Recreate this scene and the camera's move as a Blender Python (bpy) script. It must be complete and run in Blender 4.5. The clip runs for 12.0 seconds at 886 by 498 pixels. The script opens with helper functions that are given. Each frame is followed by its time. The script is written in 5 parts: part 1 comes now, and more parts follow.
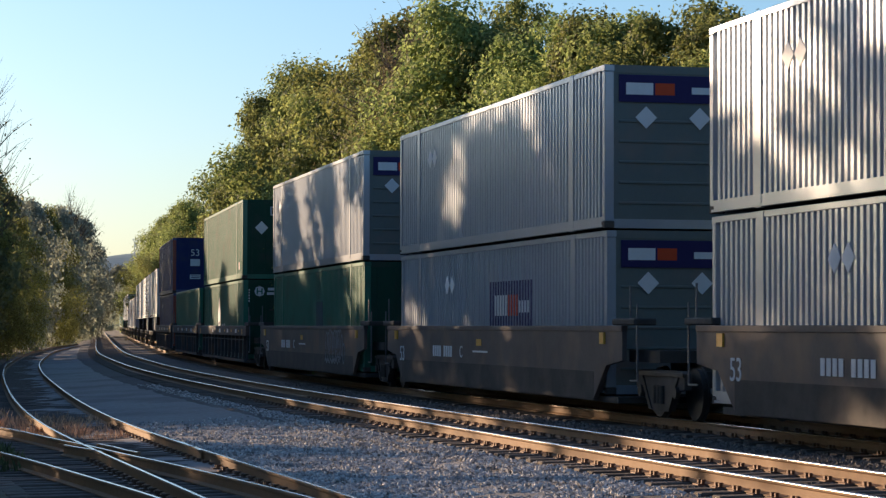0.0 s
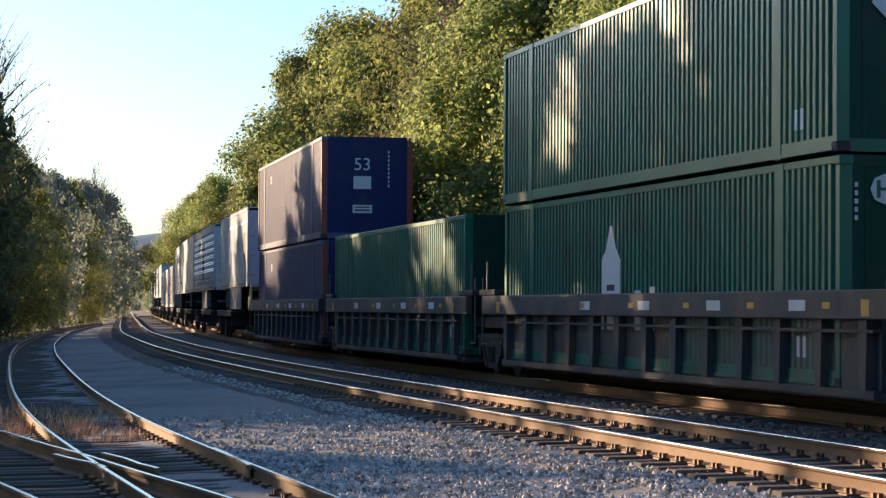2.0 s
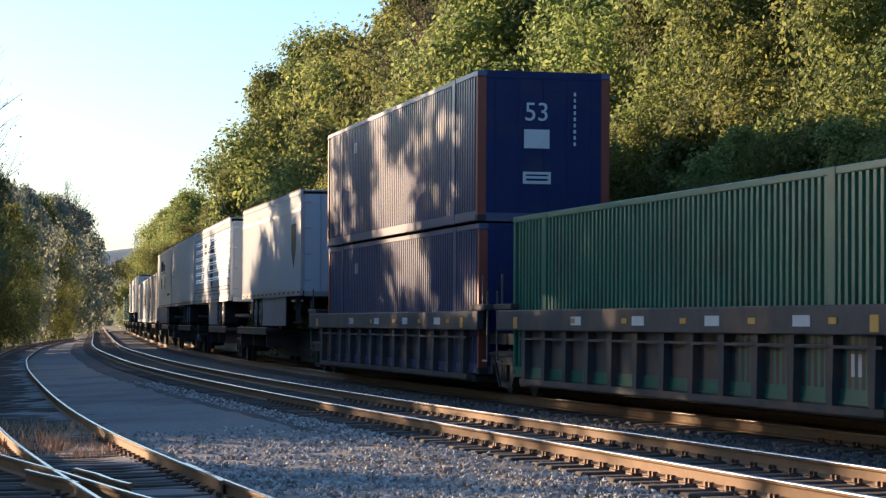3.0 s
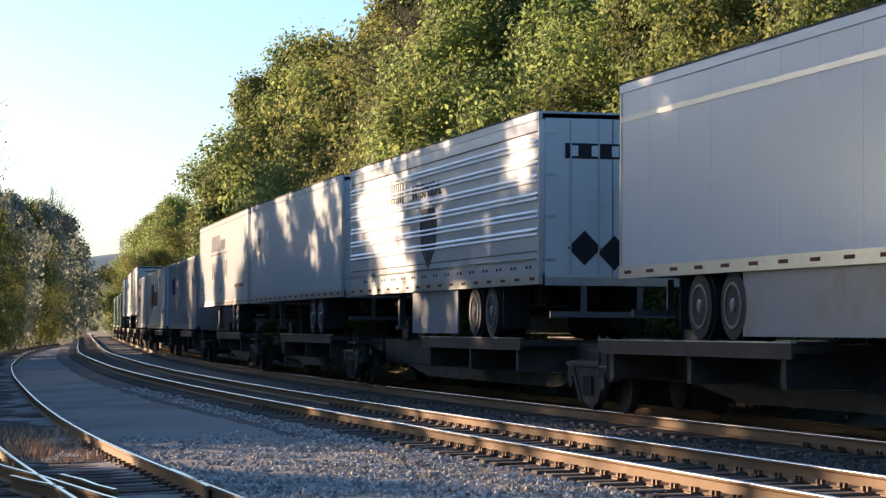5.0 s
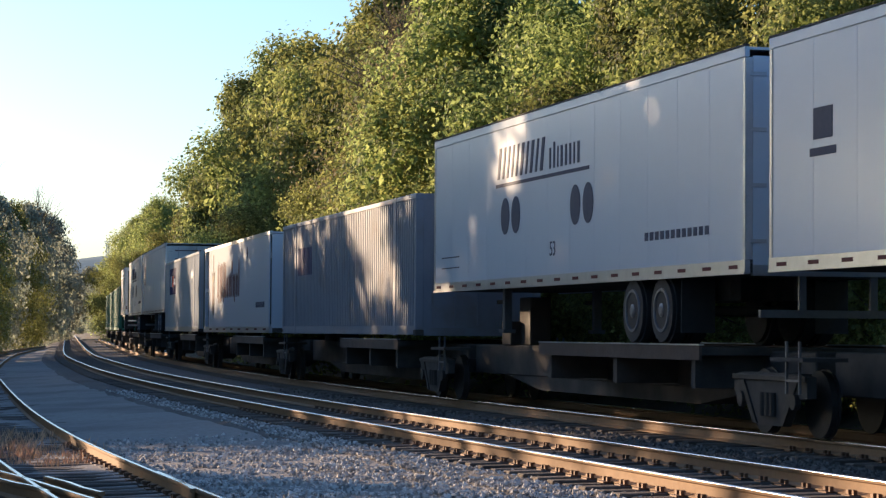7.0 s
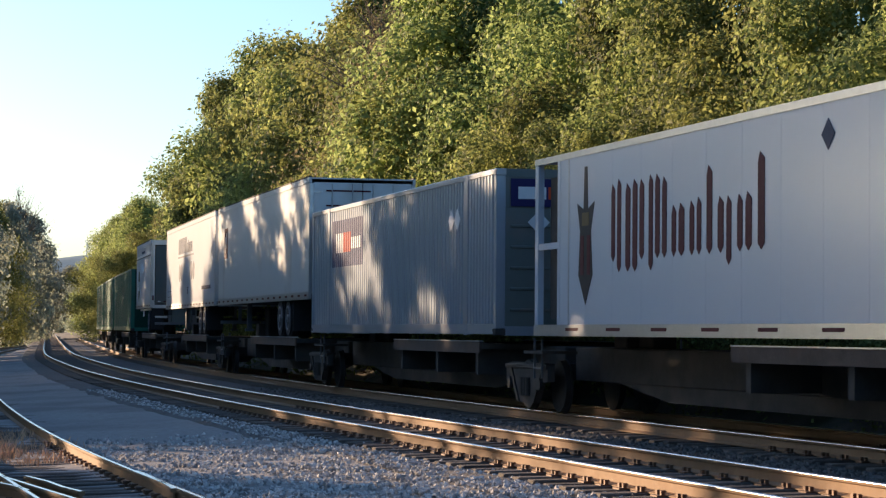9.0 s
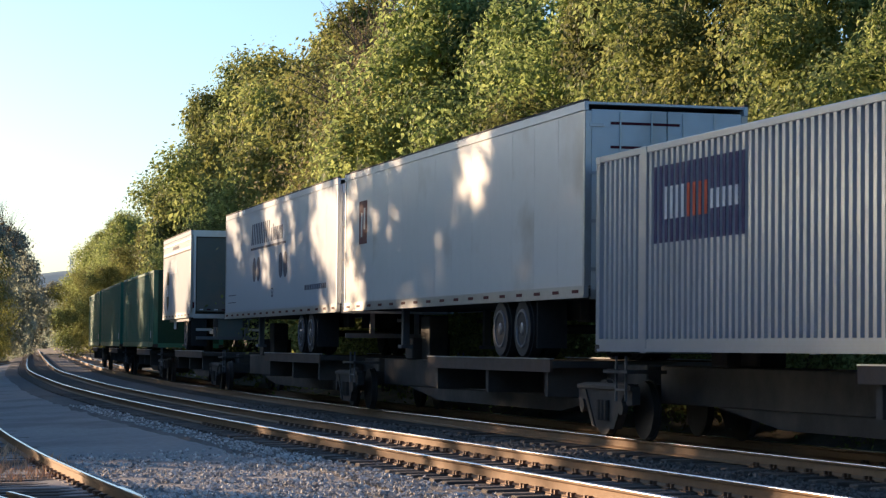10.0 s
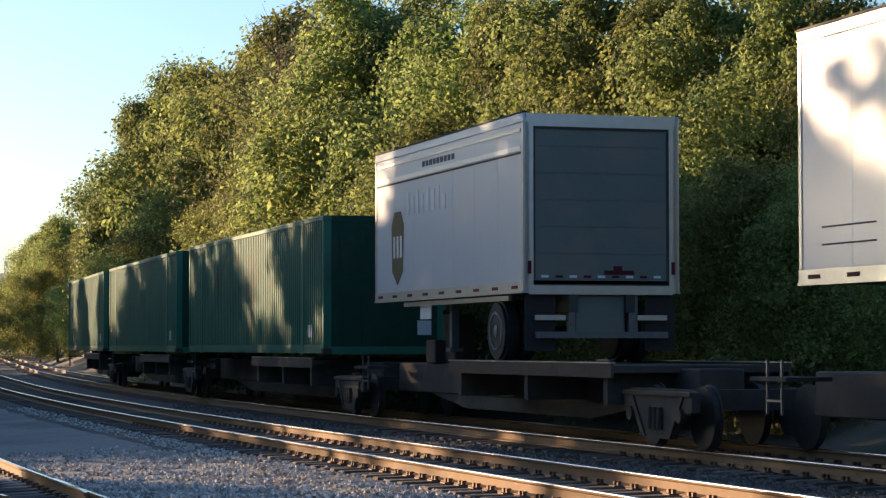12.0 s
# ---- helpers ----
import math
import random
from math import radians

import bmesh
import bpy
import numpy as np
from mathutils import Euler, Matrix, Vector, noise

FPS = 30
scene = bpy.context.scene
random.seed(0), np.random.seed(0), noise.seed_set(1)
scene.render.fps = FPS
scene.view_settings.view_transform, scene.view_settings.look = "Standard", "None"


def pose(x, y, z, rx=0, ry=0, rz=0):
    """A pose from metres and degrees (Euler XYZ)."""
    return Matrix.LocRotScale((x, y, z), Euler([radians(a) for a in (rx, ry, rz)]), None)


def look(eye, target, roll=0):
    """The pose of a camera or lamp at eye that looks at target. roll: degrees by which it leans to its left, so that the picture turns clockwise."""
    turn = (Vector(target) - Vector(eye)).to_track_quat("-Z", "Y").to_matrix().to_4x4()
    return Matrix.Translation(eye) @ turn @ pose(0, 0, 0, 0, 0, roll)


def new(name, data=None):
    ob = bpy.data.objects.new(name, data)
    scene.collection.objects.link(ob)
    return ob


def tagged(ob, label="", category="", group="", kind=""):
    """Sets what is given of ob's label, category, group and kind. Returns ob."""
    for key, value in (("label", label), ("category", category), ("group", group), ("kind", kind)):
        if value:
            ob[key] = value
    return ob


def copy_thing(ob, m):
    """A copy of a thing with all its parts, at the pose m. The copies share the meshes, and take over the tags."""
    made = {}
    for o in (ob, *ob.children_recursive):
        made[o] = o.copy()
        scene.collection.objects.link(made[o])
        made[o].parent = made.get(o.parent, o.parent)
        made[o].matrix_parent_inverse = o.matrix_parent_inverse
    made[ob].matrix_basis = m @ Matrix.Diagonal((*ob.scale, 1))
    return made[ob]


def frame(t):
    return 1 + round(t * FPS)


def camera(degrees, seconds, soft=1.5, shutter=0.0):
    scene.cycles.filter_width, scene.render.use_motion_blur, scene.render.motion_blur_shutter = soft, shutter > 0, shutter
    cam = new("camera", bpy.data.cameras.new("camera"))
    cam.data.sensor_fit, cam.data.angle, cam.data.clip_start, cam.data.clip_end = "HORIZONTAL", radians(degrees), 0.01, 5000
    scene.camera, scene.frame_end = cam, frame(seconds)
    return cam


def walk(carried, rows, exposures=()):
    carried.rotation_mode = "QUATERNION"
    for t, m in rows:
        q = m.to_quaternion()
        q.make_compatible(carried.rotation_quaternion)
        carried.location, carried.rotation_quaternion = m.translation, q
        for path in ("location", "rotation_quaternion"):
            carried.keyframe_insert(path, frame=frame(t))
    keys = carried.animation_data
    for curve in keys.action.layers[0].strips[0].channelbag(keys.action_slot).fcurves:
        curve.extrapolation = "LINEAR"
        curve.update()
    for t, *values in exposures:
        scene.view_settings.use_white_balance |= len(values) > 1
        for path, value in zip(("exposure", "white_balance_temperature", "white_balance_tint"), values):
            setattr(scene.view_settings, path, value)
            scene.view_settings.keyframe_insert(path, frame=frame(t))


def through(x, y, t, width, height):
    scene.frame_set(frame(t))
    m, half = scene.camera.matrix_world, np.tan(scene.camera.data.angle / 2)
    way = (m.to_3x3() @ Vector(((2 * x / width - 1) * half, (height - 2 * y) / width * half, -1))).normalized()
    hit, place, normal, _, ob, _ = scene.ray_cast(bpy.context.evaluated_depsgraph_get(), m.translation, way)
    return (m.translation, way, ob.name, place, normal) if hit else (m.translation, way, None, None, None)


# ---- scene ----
# ---------------- camera ----------------
cam = camera(21.4, 12.0, soft=1.3, shutter=0.03)
walk(cam, [
    (0, pose(1.445, -10.746, 1.683, 91.738, 0.600, 0.631)),
    (0.5, pose(0.747, -5.607, 1.585, 91.736, 0.534, 1.498)),
    (1, pose(0.108, -0.823, 1.469, 91.409, 0.392, 1.473)),
    (1.5, pose(0.000, 0.000, 1.446, 91.184, 0.368, 1.513)),
    (2, pose(0.000, 0.000, 1.446, 91.297, 0.427, 1.299)),
    (2.5, pose(0.000, 0.000, 1.446, 91.507, 0.442, 0.926)),
    (3, pose(0.000, 0.000, 1.446, 91.666, 0.411, 0.636)),
    (5, pose(0.000, 0.000, 1.446, 91.789, 0.461, 0.285)),
    (5.5, pose(0.000, 0.000, 1.446, 91.834, 0.507, 0.180)),
    (6, pose(0.000, 0.000, 1.446, 91.857, 0.471, 0.073)),
    (6.5, pose(0.000, 0.000, 1.446, 91.857, 0.443, 0.000)),
    (7, pose(0.000, 0.000, 1.446, 91.859, 0.376, -0.051)),
    (9, pose(0.000, 0.000, 1.446, 91.851, 0.298, -0.518)),
    (9.5, pose(0.000, 0.000, 1.446, 92.036, 0.217, -0.752)),
    (10, pose(0.000, 0.000, 1.446, 92.237, 0.239, -0.916)),
    (10.5, pose(0.000, 0.000, 1.446, 92.305, 0.236, -1.107)),
    (11, pose(0.000, 0.000, 1.446, 92.354, 0.327, -1.476)),
    (11.5, pose(0.197, -1.503, 1.485, 92.255, 0.527, -1.758)),
    (12, pose(0.464, -3.619, 1.534, 92.179, 0.824, -2.455)),
], exposures=[(0.0, 0.82, 5720, 10), (0.6, 0.96, 5720, 10), (1.5, 1.14, 5720, 10), (3.0, 1.2, 5720, 10), (11.0, 1.18, 5800, 10), (12.0, 1.16, 6050, 10)])

# ---------------- light ----------------
SUN_AZ, SUN_EL = -48.0, 11.0     # degrees from straight ahead (left is negative), and above the horizon
world = bpy.data.worlds.new("evening_sky")
scene.world = world
world.use_nodes = True
wn = world.node_tree
sky = wn.nodes.new("ShaderNodeTexSky")
sky.sky_type = "NISHITA"
sky.sun_disc = False
sky.sun_elevation = radians(SUN_EL)
sky.sun_rotation = radians(SUN_AZ)
sky.air_density, sky.dust_density, sky.ozone_density = 1.0, 1.0, 3.2
wn.links.new(sky.outputs[0], wn.nodes["Background"].inputs[0])
wn.nodes["Background"].inputs[1].default_value = 0.1

sun_data = bpy.data.lights.new("sun", "SUN")
sun_data.energy, sun_data.angle, sun_data.color = 5.0, radians(0.55), (1.0, 0.66, 0.37)
sun = new("sun", sun_data)
sun_way = Vector((math.sin(radians(SUN_AZ)) * math.cos(radians(SUN_EL)), math.cos(radians(SUN_AZ)) * math.cos(radians(SUN_EL)), math.sin(radians(SUN_EL))))
sun.matrix_world = look(sun_way * 100, (0, 0, 0))


# ---------------- materials ----------------
def mat(name, color, rough=0.6, metal=0.0, spec=0.5, vary=0.0, scale=4.0, bump=0.0, bump_scale=40.0, dirt=None, dirt_amount=0.0, dirt_scale=1.2, island=0.0, per_object=0.0, stretch=(1, 1, 1), coat=0.0):
    """A surface with grain at two scales, optional dirt and relief."""
    m = bpy.data.materials.new(name)
    m.use_nodes = True
    nt = m.node_tree
    N, L = nt.nodes, nt.links
    bs = N["Principled BSDF"]
    bs.inputs["Roughness"].default_value = rough
    bs.inputs["Metallic"].default_value = metal
    bs.inputs["Specular IOR Level"].default_value = spec
    bs.inputs["Coat Weight"].default_value = coat
    bs.inputs["Coat Roughness"].default_value = 0.2
    tc = N.new("ShaderNodeTexCoord")
    mp = N.new("ShaderNodeMapping")
    mp.inputs["Scale"].default_value = stretch
    own = N.new("ShaderNodeObjectInfo")
    shift = N.new("ShaderNodeVectorMath")
    shift.operation = "MULTIPLY_ADD"
    L.new(own.outputs["Random"], shift.inputs[0])
    shift.inputs[1].default_value = (37.0, 53.0, 29.0)
    L.new(tc.outputs["Object"], shift.inputs[2])
    L.new(shift.outputs[0], mp.inputs[0])
    rgb = N.new("ShaderNodeRGB")
    rgb.outputs[0].default_value = (*color, 1)
    out = rgb.outputs[0]

    def noise_tex(s, detail=4):
        n = N.new("ShaderNodeTexNoise")
        n.inputs["Scale"].default_value = s
        n.inputs["Detail"].default_value = detail
        L.new(mp.outputs[0], n.inputs["Vector"])
        return n.outputs["Fac"]

    def hsv(value_socket, lo, hi, col):
        r = N.new("ShaderNodeMapRange")
        r.inputs[3].default_value, r.inputs[4].default_value = lo, hi
        L.new(value_socket, r.inputs[0])
        h = N.new("ShaderNodeHueSaturation")
        L.new(r.outputs[0], h.inputs["Value"])
        L.new(col, h.inputs["Color"])
        return h.outputs[0]

    if vary:
        out = hsv(noise_tex(scale), 1 - vary, 1 + vary, out)
        out = hsv(noise_tex(scale * 9), 1 - vary * 0.6, 1 + vary * 0.6, out)
    if island:
        g = N.new("ShaderNodeNewGeometry")
        out = hsv(g.outputs["Random Per Island"], 1 - island, 1 + island, out)
    if per_object:
        o = N.new("ShaderNodeObjectInfo")
        out = hsv(o.outputs["Random"], 1 - per_object, 1 + per_object, out)
    if dirt:
        r = N.new("ShaderNodeMapRange")
        r.inputs[1].default_value, r.inputs[2].default_value = 0.62 - dirt_amount * 0.35, 0.75
        L.new(noise_tex(dirt_scale, 8), r.inputs[0])
        mx = N.new("ShaderNodeMix")
        mx.data_type = "RGBA"
        L.new(r.outputs[0], mx.inputs["Factor"])
        L.new(out, mx.inputs[6])
        mx.inputs[7].default_value = (*dirt, 1)
        out = mx.outputs[2]
    L.new(out, bs.inputs["Base Color"])
    if 0.4 <= rough < 0.9 and vary:
        r = N.new("ShaderNodeMapRange")
        r.inputs[3].default_value, r.inputs[4].default_value = max(0.03, rough - 0.08), min(1, rough + 0.12)
        L.new(noise_tex(scale * 2.3), r.inputs[0])
        L.new(r.outputs[0], bs.inputs["Roughness"])
    if bump:
        b = N.new("ShaderNodeBump")
        b.inputs["Strength"].default_value = bump
        b.inputs["Distance"].default_value = 0.02
        L.new(noise_tex(bump_scale, 6), b.inputs["Height"])
        L.new(b.outputs[0], bs.inputs["Normal"])
    return m


def leaf_mat(name, dark, light, sat=0.9, through=0.55):
    """Leaves: colour varies from leaf to leaf and from tree to tree, and some light comes through."""
    m = bpy.data.materials.new(name)
    m.use_nodes = True
    nt = m.node_tree
    N, L = nt.nodes, nt.links
    bs = N["Principled BSDF"]
    bs.inputs["Roughness"].default_value = 0.6
    bs.inputs["Specular IOR Level"].default_value = 0.2
    g = N.new("ShaderNodeNewGeometry")
    ramp = N.new("ShaderNodeMix")
    ramp.data_type = "RGBA"
    L.new(g.outputs["Random Per Island"], ramp.inputs["Factor"])
    ramp.inputs[6].default_value = (*dark, 1)
    ramp.inputs[7].default_value = (*light, 1)
    o = N.new("ShaderNodeObjectInfo")
    r = N.new("ShaderNodeMapRange")
    r.inputs[3].default_value, r.inputs[4].default_value = 0.62, 1.38
    L.new(o.outputs["Random"], r.inputs[0])
    h = N.new("ShaderNodeHueSaturation")
    r2 = N.new("ShaderNodeMapRange")
    r2.inputs[3].default_value, r2.inputs[4].default_value = 0.488, 0.518
    L.new(o.outputs["Random"], r2.inputs[0])
    L.new(r2.outputs[0], h.inputs["Hue"])
    L.new(r.outputs[0], h.inputs["Value"])
    h.inputs["Saturation"].default_value = sat
    L.new(ramp.outputs[2], h.inputs["Color"])
    L.new(h.outputs[0], bs.inputs["Base Color"])
    tr = N.new("ShaderNodeBsdfTranslucent")
    L.new(h.outputs[0], tr.inputs[0])
    mx = N.new("ShaderNodeMixShader")
    mx.inputs[0].default_value = through
    L.new(bs.outputs[0], mx.inputs[1])
    L.new(tr.outputs[0], mx.inputs[2])
    L.new(mx.outputs[0], N["Material Output"].inputs[0])
    return m


M = {
    "rail_side": mat("rusty_rail", (0.26, 0.16, 0.085), 0.68, 0.0, spec=0.2, vary=0.2, scale=6, bump=0.15, bump_scale=60),
    "rail_top": mat("polished_rail_head", (0.75, 0.72, 0.7), 0.22, 1.0, vary=0.1, scale=3),
    "tie": mat("creosoted_tie", (0.105, 0.086, 0.07), 0.85, vary=0.5, scale=5, bump=0.5, bump_scale=25, per_object=0.4, stretch=(1, 6, 6)),
    "plate": mat("tie_plate_steel", (0.12, 0.075, 0.05), 0.5, 0.6, vary=0.3, scale=20),
    "ballast": mat("ballast_bed", (0.12, 0.108, 0.098), 0.9, vary=0.5, scale=18, bump=1.0, bump_scale=30, dirt=(0.07, 0.06, 0.05), dirt_amount=0.3, dirt_scale=0.35),
    "cinder": mat("fine_dark_gravel", (0.33, 0.312, 0.29), 0.92, spec=0.2, vary=0.35, scale=9, bump=0.8, bump_scale=45, dirt=(0.21, 0.197, 0.18), dirt_amount=0.45, dirt_scale=0.3),
    "stone": mat("ballast_stone", (0.5, 0.475, 0.445), 0.8, vary=0.25, scale=30, island=0.6),
    "sooty_stone": mat("sooty_ballast_stone", (0.13, 0.118, 0.105), 0.85, vary=0.3, scale=30, island=0.6),
    "soil": mat("dark_soil", (0.17, 0.135, 0.1), 0.95, vary=0.45, scale=1.5, bump=0.8, bump_scale=12, dirt=(0.05, 0.06, 0.025), dirt_amount=0.5, dirt_scale=0.5),
    "dry_grass": mat("dry_grass", (0.58, 0.37, 0.22), 0.9, island=0.45, vary=0.2),
    "green_grass": mat("bank_weeds", (0.10, 0.12, 0.045), 0.9, island=0.5, vary=0.2),
    "bark": mat("bark", (0.11, 0.085, 0.065), 0.9, vary=0.4, scale=3, bump=0.8, bump_scale=14, stretch=(4, 4, 1)),
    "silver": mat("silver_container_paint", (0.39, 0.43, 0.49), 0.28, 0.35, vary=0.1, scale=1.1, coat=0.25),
    # end colours are the side paints darkened, as the ends face away from sun
    "end_grey_shaded": mat("shaded_grey_end", (0.145, 0.17, 0.16), 0.6, 0.0, spec=0.25, vary=0.12, scale=1.4, dirt=(0.2, 0.18, 0.16), dirt_amount=0.3),
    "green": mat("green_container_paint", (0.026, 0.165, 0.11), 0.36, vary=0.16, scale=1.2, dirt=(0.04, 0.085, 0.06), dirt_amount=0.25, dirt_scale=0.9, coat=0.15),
    "green_end_shaded": mat("shaded_green_end", (0.013, 0.06, 0.038), 0.6, spec=0.25, vary=0.2, scale=1.5, dirt=(0.04, 0.06, 0.045), dirt_amount=0.3),
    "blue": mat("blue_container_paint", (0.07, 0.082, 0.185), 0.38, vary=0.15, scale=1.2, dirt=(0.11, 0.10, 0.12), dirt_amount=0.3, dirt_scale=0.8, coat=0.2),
    "blue_end_shaded": mat("shaded_blue_end", (0.022, 0.03, 0.12), 0.6, spec=0.25, vary=0.18, scale=1.5, dirt=(0.05, 0.05, 0.09), dirt_amount=0.3),
    "red": mat("rust_red_paint", (0.27, 0.06, 0.035), 0.5, vary=0.2, scale=3),
    "white": mat("white_trailer_paint", (0.58, 0.645, 0.73), 0.3, vary=0.03, scale=0.5, coat=0.4),
    "offwhite": mat("warm_white_paint", (0.64, 0.66, 0.66), 0.33, vary=0.05, scale=4.0, dirt=(0.45, 0.44, 0.41), dirt_amount=0.1, dirt_scale=0.6, coat=0.3),
    "steelgrey": mat("grey_container_paint", (0.24, 0.26, 0.31), 0.4, vary=0.12, scale=1.2, dirt=(0.2, 0.18, 0.17), dirt_amount=0.3, coat=0.2),
    "alu": mat("ribbed_aluminium", (0.66, 0.68, 0.72), 0.24, 0.75, vary=0.1, scale=2),
    # rib metal whitened beyond the sheet's, to show sky light on the slopes
    "rib_white": mat("sky_bright_rib", (0.86, 0.87, 0.88), 0.3, 0.2, vary=0.05, scale=3),
    "sheet": mat("aluminium_sheet", (0.42, 0.475, 0.56), 0.35, 0.25, vary=0.08, scale=4.0, dirt=(0.4, 0.4, 0.4), dirt_amount=0.1, dirt_scale=0.7),
    "trim": mat("aluminium_trim", (0.48, 0.5, 0.53), 0.35, 0.8, vary=0.15, scale=6),
    "wellgrey": mat("weathered_grey_car_paint", (0.062, 0.064, 0.072), 0.6, spec=0.3, vary=0.25, scale=1.5, dirt=(0.16, 0.10, 0.07), dirt_amount=0.45, dirt_scale=1.1),
    "wellbrown": mat("weathered_brown_car_paint", (0.095, 0.08, 0.076), 0.6, spec=0.3, vary=0.25, scale=1.3, dirt=(0.2, 0.13, 0.09), dirt_amount=0.4, dirt_scale=0.9),
    "frame": mat("black_frame_steel", (0.05, 0.047, 0.045), 0.75, spec=0.3, vary=0.4, scale=3, dirt=(0.1, 0.085, 0.072), dirt_amount=0.5),
    "deck": mat("worn_deck_edge", (0.095, 0.072, 0.06), 0.75, spec=0.2, vary=0.4, scale=3, dirt=(0.11, 0.075, 0.055), dirt_amount=0.4),
    "tyre": mat("tyre_rubber", (0.014, 0.014, 0.015), 0.75, vary=0.3, scale=8),
    "rim": mat("wheel_rim", (0.14, 0.15, 0.17), 0.4, 0.5, vary=0.2, scale=10),
    "steelwheel": mat("railway_wheel_steel", (0.035, 0.03, 0.026), 0.6, 0.2, vary=0.3, scale=6),
    "decal_white": mat("white_decal", (0.72, 0.73, 0.73), 0.6, spec=0.15, vary=0.1, scale=5),
    "decal_navy": mat("navy_decal", (0.03, 0.025, 0.1), 0.6, spec=0.15, vary=0.1, scale=5),
    "decal_orange": mat("orange_red_decal", (0.55, 0.08, 0.03), 0.6, spec=0.15, vary=0.1, scale=5),
    "decal_black": mat("black_decal", (0.03, 0.03, 0.035), 0.6, spec=0.15, vary=0.1, scale=5),
    "decal_slate": mat("slate_blue_decal", (0.06, 0.07, 0.11), 0.6, spec=0.15, vary=0.1, scale=5),
    "decal_red": mat("dark_red_decal", (0.075, 0.012, 0.02), 0.6, spec=0.15, vary=0.1, scale=5),
    "decal_gold": mat("gold_decal", (0.12, 0.095, 0.045), 0.6, spec=0.15, vary=0.1, scale=5),
    "spray": mat("pale_spray_paint", (0.3, 0.3, 0.31), 0.6, vary=0.3, scale=6),
    "yellow": mat("yellow_marking", (0.65, 0.36, 0.05), 0.5, vary=0.15, scale=8),
    # haze over the hill is mixed into its base colour
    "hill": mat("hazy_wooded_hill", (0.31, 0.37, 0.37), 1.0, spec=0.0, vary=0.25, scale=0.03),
    "tower": mat("galvanised_lattice", (0.42, 0.42, 0.42), 0.6, 0.3, vary=0.1),
    "leaf_green": leaf_mat("green_leaves", (0.10, 0.14, 0.03), (0.37, 0.41, 0.11), through=0.6),
    "leaf_gold": leaf_mat("yellowing_leaves", (0.13, 0.15, 0.03), (0.38, 0.4, 0.1), through=0.6),
    "leaf_olive": leaf_mat("olive_brown_leaves", (0.13, 0.12, 0.055), (0.3, 0.245, 0.11)),
    "leaf_dark": leaf_mat("dull_green_leaves", (0.12, 0.135, 0.055), (0.27, 0.275, 0.11), through=0.68),
    # leaf colours lifted towards grey to stand for haze
    "leaf_hazed": leaf_mat("haze_pale_leaves", (0.24, 0.27, 0.2), (0.38, 0.4, 0.29)),
}


# ---------------- mesh helpers ----------------
def mesh_of(name, verts, faces, material, smooth=False):
    me = bpy.data.meshes.new(name)
    me.from_pydata([tuple(v) for v in verts], [], [tuple(f) for f in faces])
    me.materials.append(material)
    if smooth:
        me.polygons.foreach_set("use_smooth", [True] * len(me.polygons))
    me.update()
    return me


def box(bm, x0, x1, y0, y1, z0, z1, bevel=0.0):
    ret = bmesh.ops.create_cube(bm, size=1.0, matrix=Matrix.Translation(((x0 + x1) / 2, (y0 + y1) / 2, (z0 + z1) / 2)) @ Matrix.Diagonal((abs(x1 - x0), abs(y1 - y0), abs(z1 - z0), 1)))
    if bevel:
        edges = {e for v in ret["verts"] for e in v.link_edges}
        bmesh.ops.bevel(bm, geom=list(edges), offset=bevel, segments=1, affect="EDGES", profile=0.5)
    return ret["verts"]


def cyl(bm, centre, radius, depth, axis="y", segments=20, r2=None):
    turn = {"x": Euler((0, radians(90), 0)), "y": Euler((radians(90), 0, 0)), "z": Euler((0, 0, 0))}[axis].to_matrix().to_4x4()
    return bmesh.ops.create_cone(bm, cap_ends=True, segments=segments, radius1=radius, radius2=radius if r2 is None else r2, depth=depth, matrix=Matrix.Translation(centre) @ turn)["verts"]


def part(name, bm, material, parent, label=""):
    """Links a bmesh as one mesh object under a thing or a part."""
    me = bpy.data.meshes.new(name)
    bmesh.ops.recalc_face_normals(bm, faces=bm.faces)
    bm.to_mesh(me)
    bm.free()
    me.materials.append(material)
    ob = new(name, me)
    ob.parent = parent
    if label:
        tagged(ob, label)
    return ob


def boxes(name, parent, material, *dims, bevel=0.0, label=""):
    bm = bmesh.new()
    for d in dims:
        box(bm, *d, bevel=bevel)
    return part(name, bm, material, parent, label)


def thing(name, label, category, group=""):
    return tagged(new(name), label, category, group)


def poly_prism(name, parent, material, outline, y0, y1, label=""):
    """An outline in x, z pushed from y0 to y1."""
    bm = bmesh.new()
    a = [bm.verts.new((x, y0, z)) for x, z in outline]
    b = [bm.verts.new((x, y1, z)) for x, z in outline]
    n = len(outline)
    bm.faces.new(a)
    bm.faces.new(b[::-1])
    for i in range(n):
        bm.faces.new((a[i], b[i], b[(i + 1) % n], a[(i + 1) % n]))
    return part(name, bm, material, parent, label)


